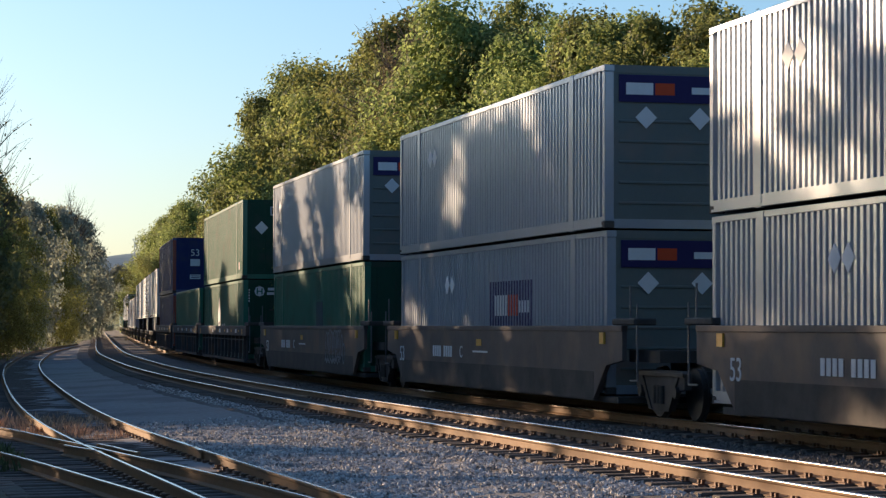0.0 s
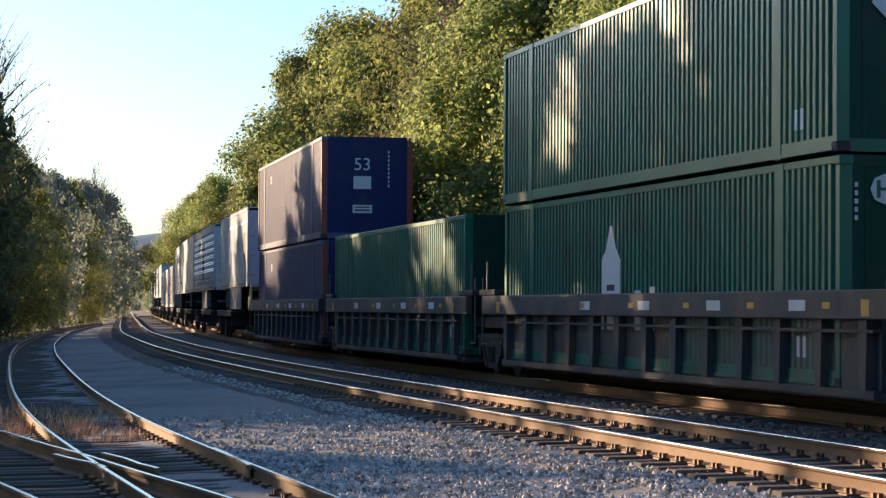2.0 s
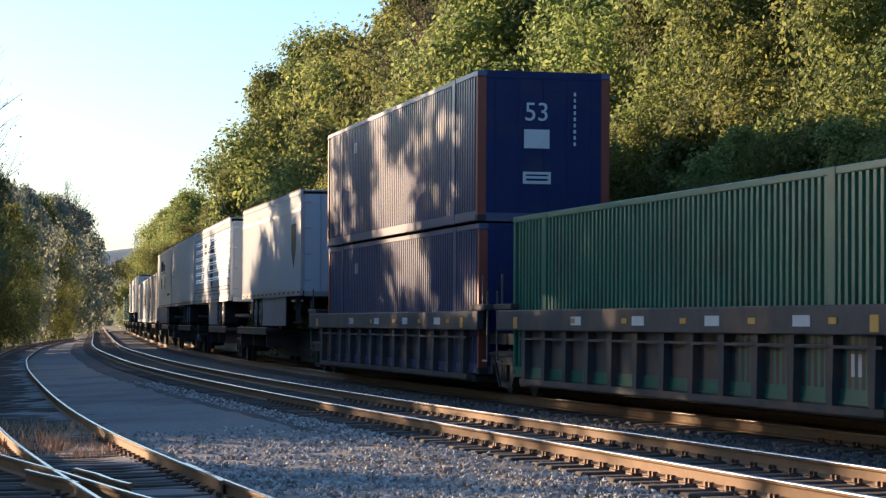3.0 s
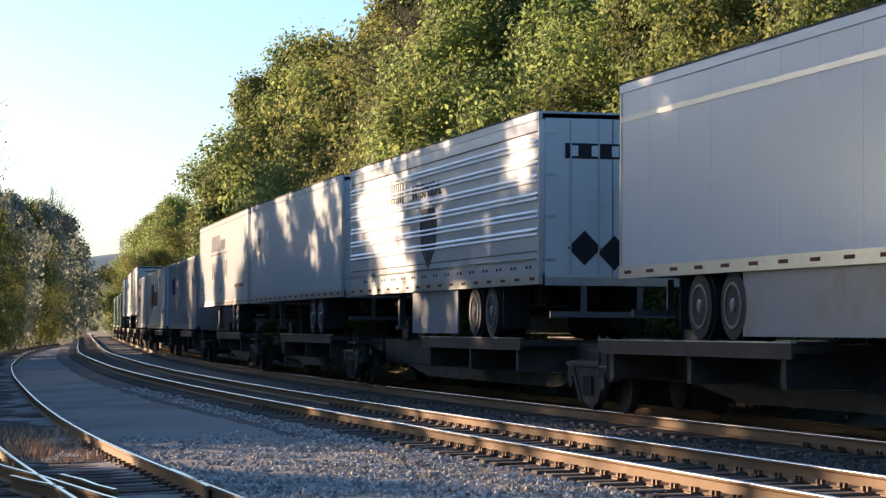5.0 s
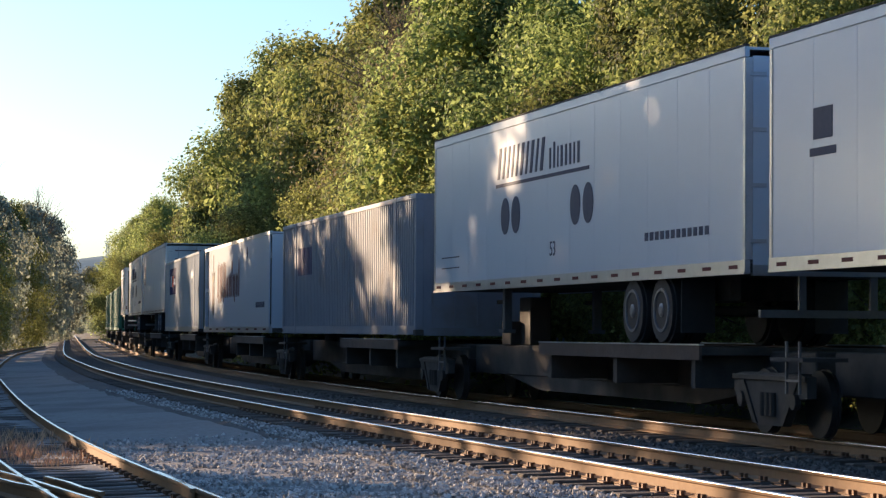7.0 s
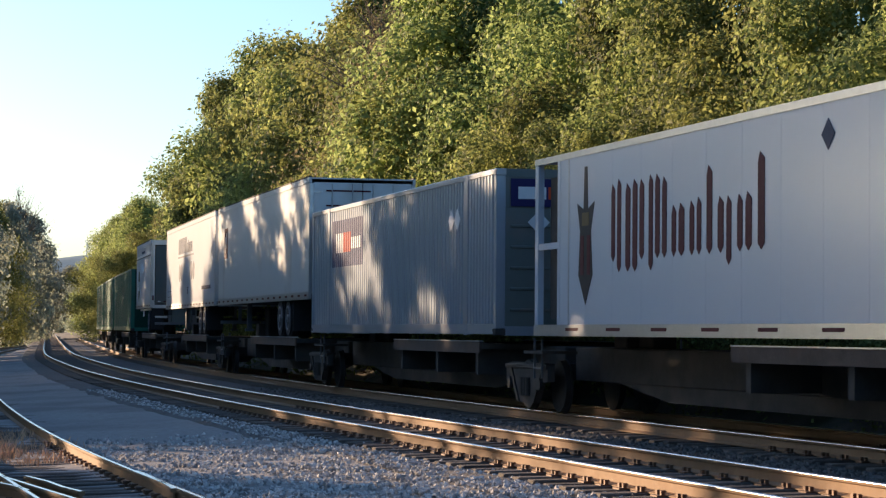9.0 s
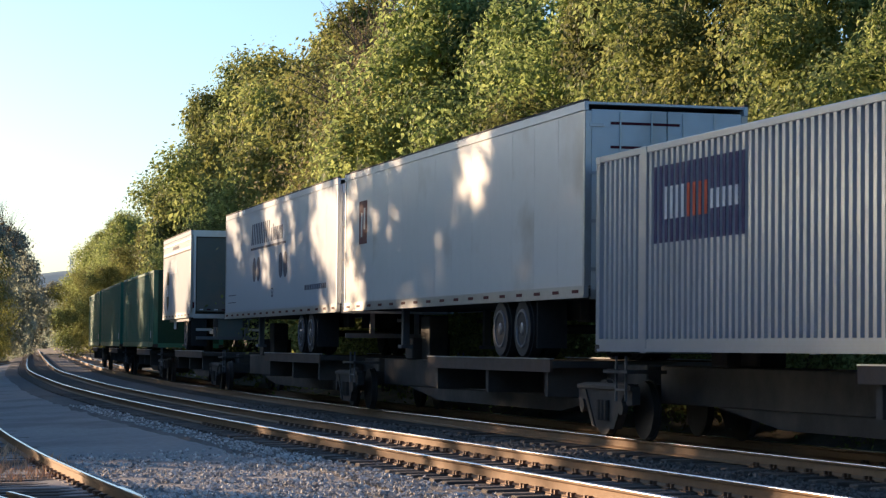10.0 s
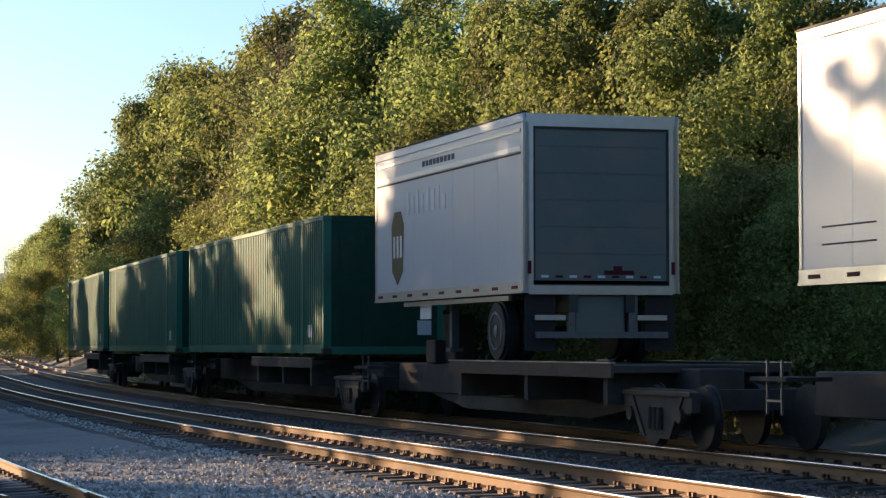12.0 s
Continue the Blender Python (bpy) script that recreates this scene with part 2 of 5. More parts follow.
def lettering(name, text, size, material, parent, where, face="side", label="", squeeze=1.0):
    """Raised writing. face: 'side' reads on the wall that faces +y, 'end' on the wall that faces -x."""
    cu = bpy.data.curves.new("text", "FONT")
    cu.body, cu.size, cu.extrude, cu.align_x = text, size, 0.004, "CENTER"
    tmp = new("text_source", cu)
    dg = bpy.context.evaluated_depsgraph_get()
    me = bpy.data.meshes.new_from_object(tmp.evaluated_get(dg))
    bpy.data.objects.remove(tmp)
    me.materials.clear()
    me.materials.append(material)
    x, y, z = where
    rot = {"side": pose(x, y, z, 90, 0, 180), "end": pose(x, y, z, 90, 0, -90)}[face]
    me.transform(rot @ Matrix.Diagonal((squeeze, 1, 1, 1)))
    ob = new(name, me)
    ob.parent = parent
    if label:
        tagged(ob, label)
    return ob


# ---------------- the line of the tracks ----------------
NODES = np.array([-400, 0, 15, 30, 45, 60, 75, 95, 120, 160, 220, 300, 700.0])
HEADS = np.array([-15.0, -14.98, -14.84, -14.22, -12.98, -12.12, -10.81, -10.65, -9.37, -9.05, -9.05, -9.0, -9.0])
STEP = 0.5
S_AXIS = np.arange(-400, 700, STEP)
heads = np.radians(np.convolve(np.pad(np.interp(S_AXIS, NODES, HEADS), 10, mode="edge"), np.ones(21) / 21, "valid"))
ZERO = int(np.searchsorted(S_AXIS, 0))
line_x = np.concatenate([[0], np.cumsum(np.sin((heads[1:] + heads[:-1]) / 2) * STEP)])
line_y = np.concatenate([[0], np.cumsum(np.cos((heads[1:] + heads[:-1]) / 2) * STEP)])
line_x += 4.993 - line_x[ZERO]
line_y += 15.0 - line_y[ZERO]
SPACING = 4.123      # from one main track to the other


def on_line(s, off=0.0):
    """The place and heading (radians) at s along the near main track, off metres to its right."""
    x, y, h = (float(np.interp(s, S_AXIS, a)) for a in (line_x, line_y, heads))
    return x + off * math.cos(h), y - off * math.sin(h), h


def line_points(s0, s1, off, step=1.0):
    return [on_line(s, off)[:2] for s in np.arange(s0, s1 + 1e-6, step)]


SIDE_Z = -0.19        # the siding lies lower than the main tracks
SIDING = [(12.8, -35.0), (6.7, -12.4), (3.6, -1.1), (0.4, 10.75), (-2.0, 19.3), (-2.92, 22.6), (-4.98, 30.0), (-6.65, 36.7), (-8.33, 44.0), (-10.2, 52.6), (-12.88, 65.4), (-15.7, 79.1), (-19.45, 98.7), (-23.3, 121.4), (-27.5, 147.4), (-30.4, 168.9), (-32.4, 186.5), (-34.6, 210.0)]


def smooth_path(points, step=0.5, soft=12):
    """A soft curve near a few points."""
    p = np.array(points)
    d = np.concatenate([[0], np.cumsum(np.hypot(*np.diff(p, axis=0).T))])
    u = np.arange(0, d[-1], step)
    q = np.stack([np.interp(u, d, p[:, 0]), np.interp(u, d, p[:, 1])], 1)
    pad = np.concatenate([2 * q[0] - q[soft:0:-1], q, 2 * q[-1] - q[-2:-soft - 2:-1]])
    k = np.ones(2 * soft + 1) / (2 * soft + 1)
    return np.stack([np.convolve(pad[:, 0], k, "valid"), np.convolve(pad[:, 1], k, "valid")], 1)


def offset_path(path, off):
    p = np.array(path)
    t = np.gradient(p, axis=0)
    t /= np.hypot(t[:, 0], t[:, 1])[:, None]
    return p + off * np.stack([t[:, 1], -t[:, 0]], 1)


RAIL_OUTLINE = [(-0.07, -0.172), (0.07, -0.172), (0.07, -0.16), (0.012, -0.135), (0.0085, -0.05), (0.034, -0.035), (0.0365, -0.012), (0.030, -0.001), (-0.030, -0.001), (-0.0365, -0.012), (-0.034, -0.035), (-0.0085, -0.05), (-0.012, -0.135), (-0.07, -0.16)]


def rail(path, parent, name="rail", polish=1.0):
    """A flat-bottomed rail: rusty sides, and the bright running surface on its head."""
    p = np.array(path)
    t = np.gradient(p, axis=0)
    t /= np.hypot(t[:, 0], t[:, 1])[:, None]
    nrm = np.stack([t[:, 1], -t[:, 0]], 1)
    k = len(RAIL_OUTLINE)
    verts, faces = [], []
    for i in range(len(p)):
        for a, z in RAIL_OUTLINE:
            verts.append((p[i, 0] + nrm[i, 0] * a, p[i, 1] + nrm[i, 1] * a, z))
    for i in range(len(p) - 1):
        for j in range(k):
            faces.append((i * k + j, (i + 1) * k + j, (i + 1) * k + (j + 1) % k, i * k + (j + 1) % k))
    faces += [tuple(range(k)), tuple(range((len(p) - 1) * k + k - 1, (len(p) - 1) * k - 1, -1))]
    body = new(name, mesh_of(name, verts, faces, M["rail_side"]))
    body.parent = parent
    verts, faces = [], []
    for i in range(len(p)):
        for a, z in ((-0.0369, -0.0115), (-0.0358, -0.007), (-0.0335, -0.0035), (-0.029, -0.0005), (-0.02, 0.001), (0.02, 0.001), (0.029, -0.0005), (0.0335, -0.0035), (0.0358, -0.007), (0.0369, -0.0115)):
            a *= polish
            verts.append((p[i, 0] + nrm[i, 0] * a, p[i, 1] + nrm[i, 1] * a, z if polish == 1.0 else max(z, 0.0003)))
    for i in range(len(p) - 1):
        for j in range(9):
            faces.append((i * 10 + j, i * 10 + j + 1, (i + 1) * 10 + j + 1, (i + 1) * 10 + j))
    head = new("running_surface", mesh_of("running_surface", verts, faces, M["rail_top"], True))
    head.parent = body
    tagged(head, "bright polished running surface")
    return body


# ---------------- ground ----------------
def build_ground():
    """One sheet to the horizon: flat along the tracks, a bank up to the woods behind the train, a gentle rise on the other side."""
    xs = np.concatenate([np.linspace(-900, -80, 14), np.linspace(-76, 60, 69), np.linspace(66, 900, 14)])
    ys = np.concatenate([np.linspace(-500, -60, 8), np.linspace(-55, 260, 106), np.linspace(280, 1800, 18)])
    verts, faces = [], []
    for y in ys:
        s = float(np.interp(y, line_y, S_AXIS))
        cx, cy, h = on_line(s, 0)
        for x in xs:
            d = (x - cx) * math.cos(h)
            z = -0.62
            if d > 7.5:
                z += min(3.2, (d - 7.5) * 0.42) + 0.25 * noise.noise((x * 0.2, y * 0.2, 0))
            if d < -11:
                z += min(1.6, (-11 - d) * 0.09) + 0.15 * noise.noise((x * 0.25, y * 0.25, 3))
            verts.append((x, y, z))
    w = len(xs)
    for j in range(len(ys) - 1):
        for i in range(w - 1):
            a = j * w + i
            faces.append((a, a + 1, a + w + 1, a + w))
    g = new("ground", mesh_of("ground", verts, faces, M["soil"], True))
    tagged(g, "dark bare soil with weeds beside the railway", "ground", kind="structure")


def strip(name, path_left, path_right, z_left, z_right, material, across=8, rough=0.03, bend=1.0, drops=(0.32, 0.32)):
    """A sheet between two lines, slightly uneven, with shoulders that run down into the ground."""
    a, b = np.array(path_left), np.array(path_right)
    n = min(len(a), len(b))
    verts, faces = [], []
    for i in range(n):
        for j in range(across + 1):
            q = a[i] + (b[i] - a[i]) * j / across
            zz = z_left + (z_right - z_left) * (j / across) ** bend + rough * noise.noise((q[0] * 1.7, q[1] * 1.7, 1)) - (drops[0] if j == 0 else drops[1] if j == across else 0)
            verts.append((q[0], q[1], zz))
    w = across + 1
    for i in range(n - 1):
        for j in range(across):
            p = i * w + j
            faces.append((p, p + 1, p + w + 1, p + w))
    return new(name, mesh_of(name, verts, faces, material, True))


build_ground()
MAIN_1 = line_points(-60, 430, 0)
MAIN_2 = line_points(-60, 430, SPACING)
SIDE = smooth_path(SIDING)
tagged(strip("ballast", line_points(-60, 430, -2.6), line_points(-60, 430, SPACING + 3.0), -0.215, -0.215, M["ballast"], 14), "grey crushed stone ballast under two main tracks", "ballast", kind="structure")


def resample(path, n):
    p = np.array(path)
    d = np.concatenate([[0], np.cumsum(np.hypot(*np.diff(p, axis=0).T))])
    u = np.linspace(0, d[-1], n)
    return np.stack([np.interp(u, d, p[:, 0]), np.interp(u, d, p[:, 1])], 1)


siding_shoulder = resample(offset_path(SIDE, -1.7), 240)
main_shoulder = resample([q for q in line_points(-50, 198, -1.9)], 240)
tagged(strip("gravel_bed", siding_shoulder, main_shoulder, -0.215 + SIDE_Z, -0.25, M["cinder"], 12, 0.05, 1.6, (0.32, 0.0)), "dark grey fine gravel between the siding and the main track", "gravel", kind="structure")
tagged(strip("verge", resample(offset_path(SIDE, -8.5), 200), resample(offset_path(SIDE, -1.6), 200), -0.2 + SIDE_Z, -0.2 + SIDE_Z, M["soil"], 10, 0.06), "brown weedy soil beside the siding", "soil", kind="structure")


# ---------------- tracks ----------------
def tie_mesh(length):
    bm = bmesh.new()
    box(bm, -length / 2, length / 2, -0.115, 0.115, -0.36, -0.172, bevel=0.012)
    me = bpy.data.meshes.new("tie")
    bm.to_mesh(me)
    bm.free()
    me.materials.append(M["tie"])
    return me


def plate_mesh():
    """A tie plate with its spikes and a rail anchor."""
    bm = bmesh.new()
    box(bm, -0.17, 0.17, -0.09, 0.09, -0.176, -0.158)
    for x, y in ((-0.1, -0.05), (-0.1, 0.06), (0.1, 0.05), (0.1, -0.06)):
        box(bm, x - 0.018, x + 0.018, y - 0.018, y + 0.018, -0.16, -0.115)
    box(bm, -0.1, 0.1, 0.1, 0.14, -0.19, -0.125)
    me = bpy.data.meshes.new("tie_plate")
    bm.to_mesh(me)
    bm.free()
    me.materials.append(M["plate"])
    return me


TIE, LONG_TIE, PLATE = tie_mesh(2.6), tie_mesh(3.9), plate_mesh()


def put(name, me, parent, x, y, z, turn):
    ob = new(name, me)
    ob.matrix_basis = pose(x, y, z, 0, 0, math.degrees(turn))
    ob.parent = parent
    return ob


def track(name, label, path, ties_to, plates_to, shift=0.0, tie_from=-4.0, long_ties=None, polish=1.0):
    """Two rails on ties; single ties near by, one joined mesh further off."""
    t = tagged(new(name), label, "railway track", kind="structure")
    p = np.array(path)
    for off in (-0.755, 0.755):
        rail(offset_path(p, off), t, polish=polish)
    d = np.concatenate([[0], np.cumsum(np.hypot(*np.diff(p, axis=0).T))])
    tang = np.gradient(p, axis=0)
    rng = random.Random(5)
    far_v, far_f = [], []
    for u in np.arange(0.2, d[-1], 0.53):
        x, y = np.interp(u, d, p[:, 0]), np.interp(u, d, p[:, 1])
        tx, ty = np.interp(u, d, tang[:, 0]), np.interp(u, d, tang[:, 1])
        a = math.atan2(ty, tx) - math.pi / 2 + rng.uniform(-0.015, 0.015)
        if y < tie_from:
            continue
        if y < ties_to:
            me, o = TIE, 0.0
            if long_ties and long_ties[0] < y < long_ties[1]:
                me, o = LONG_TIE, -0.6
            put("tie", me, t, x + o * math.cos(a), y + o * math.sin(a), rng.uniform(-0.012, 0.008), a)
            if y < plates_to:
                for off in (-0.755, 0.755):
                    put("tie_plate", PLATE, t, x + off * math.cos(a), y + off * math.sin(a), 0, a)
        else:
            c, s = math.cos(a), math.sin(a)
            b = len(far_v)
            for sx in (-1.3, 1.3):
                for sy in (-0.11, 0.11):
                    for z in (-0.36, -0.172):
                        far_v.append((x + sx * c - sy * s, y + sx * s + sy * c, z))
            far_f += [tuple(b + i for i in f) for f in ((0, 1, 3, 2), (4, 6, 7, 5), (0, 4, 5, 1), (2, 3, 7, 6), (1, 5, 7, 3))]
    if far_v:
        ob = new("distant_ties", mesh_of("distant_ties", far_v, far_f, M["tie"]))
        ob.parent = t
        tagged(ob, kind="stuff")
    return t


track("track_1", "empty main track with rust-brown rails and dark ties", MAIN_1, 78, 46)
track("track_2", "main track with rust-brown rails under the train", MAIN_2, 60, 30)
track("track_3", "siding with rusty rails curving beside the main tracks", SIDE, 62, 36, long_ties=(16, 35), polish=0.55).location.z = SIDE_Z


def turnout():
    """The diverging rails that cross the siding at a frog."""
    t = tagged(new("track_4"), "diverging rails of a turnout crossing the siding", "railway track", kind="structure")
    t.location.z = SIDE_Z
    rail(smooth_path([(4.36, -6.79), (2.49, 3.96), (1.41, 9.05), (-0.23, 14.26), (-2.15, 19.52), (-3.19, 22.23), (-3.68, 23.25), (-4.29, 25.16), (-5.25, 27.33), (-6.00, 29.38), (-6.78, 31.32), (-8.60, 35.64), (-10.86, 40.73)], 0.4, 4), t, polish=0.55)
    rail(smooth_path([(2.66, -6.79), (0.79, 4.30), (-0.34, 9.39), (-1.81, 14.26), (-3.80, 19.54), (-4.79, 22.12), (-6.11, 25.34), (-8.15, 30.43), (-10.86, 36.88)], 0.4, 4), t, polish=0.55)
    rail([(-4.87, 25.74), (-4.55, 25.00), (-4.21, 24.33), (-3.96, 23.65)], t, "wing_rail", 0.55)
    rail([(-4.36, 25.91), (-3.98, 25.00), (-3.68, 24.10), (-3.39, 23.42)], t, "wing_rail", 0.55)
    rail([(-3.24, 26.70), (-3.05, 26.02), (-2.74, 24.78), (-2.51, 23.76)], t, "guard_rail", 0.55)
    rng = random.Random(3)
    for i in range(18):
        y = 27.7 + i * 0.6
        put("tie", TIE, t, -6.1 - (y - 27.7) * 0.42, y, rng.uniform(-0.02, 0), radians(-22 + 0) + math.pi)


turnout()


# ---------------- stones, weeds ----------------
def scatter_mesh(name, pts, sizes, material, kind_shape, seed):
    rng = np.random.default_rng(seed)
    n = len(pts)
    if kind_shape == "stone":
        base = np.array([(1, 0, 0), (-1, 0, 0), (0, 1, 0), (0, -1, 0), (0, 0, 1), (0, 0, -1)], float)
        v = base[None] * (0.65 + 0.7 * rng.random((n, 6, 1)))
        v += 0.35 * (rng.random((n, 6, 3)) - 0.5)
        a = rng.random(n) * 6.283
        b = rng.random(n) * 1.5
        c, s = np.cos(a)[:, None], np.sin(a)[:, None]
        v = np.stack([v[..., 0] * c - v[..., 1] * s, v[..., 0] * s + v[..., 1] * c, v[..., 2]], -1)
        c, s = np.cos(b)[:, None], np.sin(b)[:, None]
        v = np.stack([v[..., 0] * c - v[..., 2] * s, v[..., 1], v[..., 0] * s + v[..., 2] * c], -1)
        f = np.array([(0, 2, 4), (2, 1, 4), (1, 3, 4), (3, 0, 4), (2, 0, 5), (1, 2, 5), (3, 1, 5), (0, 3, 5)])
    else:
        a = rng.random(n) * 6.283
        lean = (rng.random((n, 2)) - 0.5) * 0.9
        w = 0.06 + 0.05 * rng.random(n)
        z = np.zeros(n)
        v = np.stack([np.stack([-np.cos(a) * w, -np.sin(a) * w, z], -1), np.stack([np.cos(a) * w, np.sin(a) * w, z], -1),
                      np.stack([lean[:, 0] * 0.4 + np.cos(a) * w * 0.6, lean[:, 1] * 0.4 + np.sin(a) * w * 0.6, z + 0.6], -1), np.stack([lean[:, 0], lean[:, 1], z + 1], -1)], 1)
        f = np.array([(0, 1, 2), (0, 2, 3)])
    v = v * np.array(sizes)[:, None, None] + np.array(pts)[:, None, :]
    k = v.shape[1]
    faces = (f[None] + (np.arange(n) * k)[:, None, None]).reshape(-1, 3)
    me = bpy.data.meshes.new(name)
    me.from_pydata(v.reshape(-1, 3).tolist(), [], faces.tolist())
    me.materials.append(material)
    me.update()
    return new(name, me)


def stones():
    """Clean pale stones on the shoulder, dark oily ones between and beside the rails of the main tracks."""
    rng = np.random.default_rng(11)
    heaps = {"stone": ([], []), "sooty_stone": ([], [])}
    near_y = np.concatenate([1.0 / (1.0 / 62 + rng.random(74000) * (1.0 / 14.5 - 1.0 / 62)), rng.random(9000) * 17 - 2])
    for y in near_y:
        s = float(np.interp(y, line_y, S_AXIS))
        cx, cy, h = on_line(s, 0)
        sx = float(np.interp(y, SIDE[:, 1], SIDE[:, 0]))
        x = sx + 0.9 + rng.random() * (cx + SPACING - 0.6 - sx)
        d = (x - cx) * math.cos(h)
        if abs(abs(d) - 0.755) < 0.09 or abs(d - SPACING + 0.755) < 0.09:
            continue
        if abs(x - sx - 0.755) < 0.1 or (d < -1.9 and y > 33 + 5 * rng.random() ** 2):
            continue
        if d < -2.0:
            u = min(1.0, max(0.0, (x - sx + 1.7) / max(0.5, cx - 1.9 - sx + 1.7)))
            z = -0.215 + SIDE_Z + (-0.035 - SIDE_Z) * u ** 1.6 + 0.05 * noise.noise((x * 1.7, y * 1.7, 1))
        else:
            z = -0.225 + 0.03 * noise.noise((x * 1.7, y * 1.7, 1))
        pts, sizes = heaps["stone" if d < -1.0 - 0.3 * rng.random() else "sooty_stone"]
        pts.append((x, y, z + rng.random() * 0.018))
        sizes.append(0.016 + 0.022 * rng.random() ** 1.6)
    for key, label in (("stone", "loose grey crushed stones heaped beside the rails"), ("sooty_stone", "dark oily crushed stones between the rails")):
        tagged(scatter_mesh("ballast_stones", *heaps[key], M[key], "stone", 2), label, "stones", kind="stuff")


def weeds():
    rng = np.random.default_rng(21)
    pts, sizes = [], []
    for cx, cy, rx, ry, n, hgt in ((-6.00, 34.17, 1.13, 1.81, 1500, 0.17), (-7.47, 37.90, 1.47, 2.49, 1500, 0.19), (-8.60, 35.64, 0.79, 1.36, 1200, 0.26), (-5.20, 31.91, 0.68, 1.02, 700, 0.14), (-10.07, 41.30, 1.13, 2.83, 700, 0.3), (-9.28, 32.24, 1.13, 2.26, 500, 0.25)):
        for _ in range(n):
            a, r = rng.random() * 6.283, math.sqrt(rng.random())
            pts.append((cx + rx * r * math.cos(a), cy + ry * r * math.sin(a), -0.22 + SIDE_Z))
            sizes.append(hgt * (0.4 + 1.0 * rng.random() ** 1.5) * (0.55 + 0.9 * abs(noise.noise((pts[-1][0] * 2.2, pts[-1][1] * 1.4, 3)))))
    tagged(scatter_mesh("dry_weeds", pts, sizes, M["dry_grass"], "blade", 4), "dry orange-brown weeds growing between the siding rails", "weeds", kind="stuff")
    pts, sizes = [], []
    for _ in range(16000):
        y = 1.0 / (1.0 / 150 + rng.random() * (1.0 / 22 - 1.0 / 150))
        sx = float(np.interp(y, SIDE[:, 1], SIDE[:, 0]))
        d = 1.9 + rng.random() ** 1.6 * 9
        pts.append((sx - d, y, -0.22 + SIDE_Z if d < 8.4 else -0.64))
        sizes.append((0.12 + 0.3 * rng.random()) * (0.6 if d < 3 else 1.3))
    tagged(scatter_mesh("trackside_grass", pts, sizes, M["green_grass"], "blade", 5), "rough dull green grass beside the siding", "grass", kind="stuff")


stones()
weeds()


# ---------------- trees ----------------
def leaves_mesh(name, tips, per_tip, spread, leaf, material, seed):
    rng = np.random.default_rng(seed)
    tips = np.array(tips)
    n = len(tips) * per_tip
    c = np.repeat(tips, per_tip, 0) + rng.normal(0, 1, (n, 3)) * spread * np.array([1, 1, 0.72])
    nrm = rng.normal(0, 1, (n, 3)) + np.array([0, 0, 0.5])
    nrm /= np.linalg.norm(nrm, axis=1)[:, None]
    t = np.cross(nrm, rng.normal(0, 1, (n, 3)))
    t /= np.linalg.norm(t, axis=1)[:, None]
    b = np.cross(nrm, t)
    size = leaf * (0.55 + 0.9 * rng.random(n))[:, None]
    v = np.stack([c - t * size, c + b * size * 0.55 + nrm * size * 0.15, c + t * size, c - b * size * 0.55 + nrm * size * 0.15], 1)
    me = bpy.data.meshes.new(name)
    me.from_pydata(v.reshape(-1, 3).tolist(), [], (np.arange(n)[:, None] * 4 + np.arange(4)).tolist())
    me.materials.append(material)
    me.update()
    return me


def limb(verts, faces, a, b, ra, rb, sides=6, bend=0.0, rng=None):
    """A tapered, slightly bent limb from a to b."""
    a, b = Vector(a), Vector(b)
    w = (b - a).normalized()
    u = w.orthogonal().normalized()
    v = w.cross(u)
    mid = (a + b) / 2 + (Vector((rng.uniform(-1, 1), rng.uniform(-1, 1), rng.uniform(0, 1))) * bend if rng else Vector())
    i0 = len(verts)
    for c, r in ((a, ra), (mid, (ra + rb) / 2), (b, rb)):
        for k in range(sides):
            q = 6.28318 * k / sides
            verts.append(tuple(c + u * (r * math.cos(q)) + v * (r * math.sin(q))))
    for j in range(2):
        for k in range(sides):
            faces.append((i0 + j * sides + k, i0 + j * sides + (k + 1) % sides, i0 + (j + 1) * sides + (k + 1) % sides, i0 + (j + 1) * sides + k))
    return b


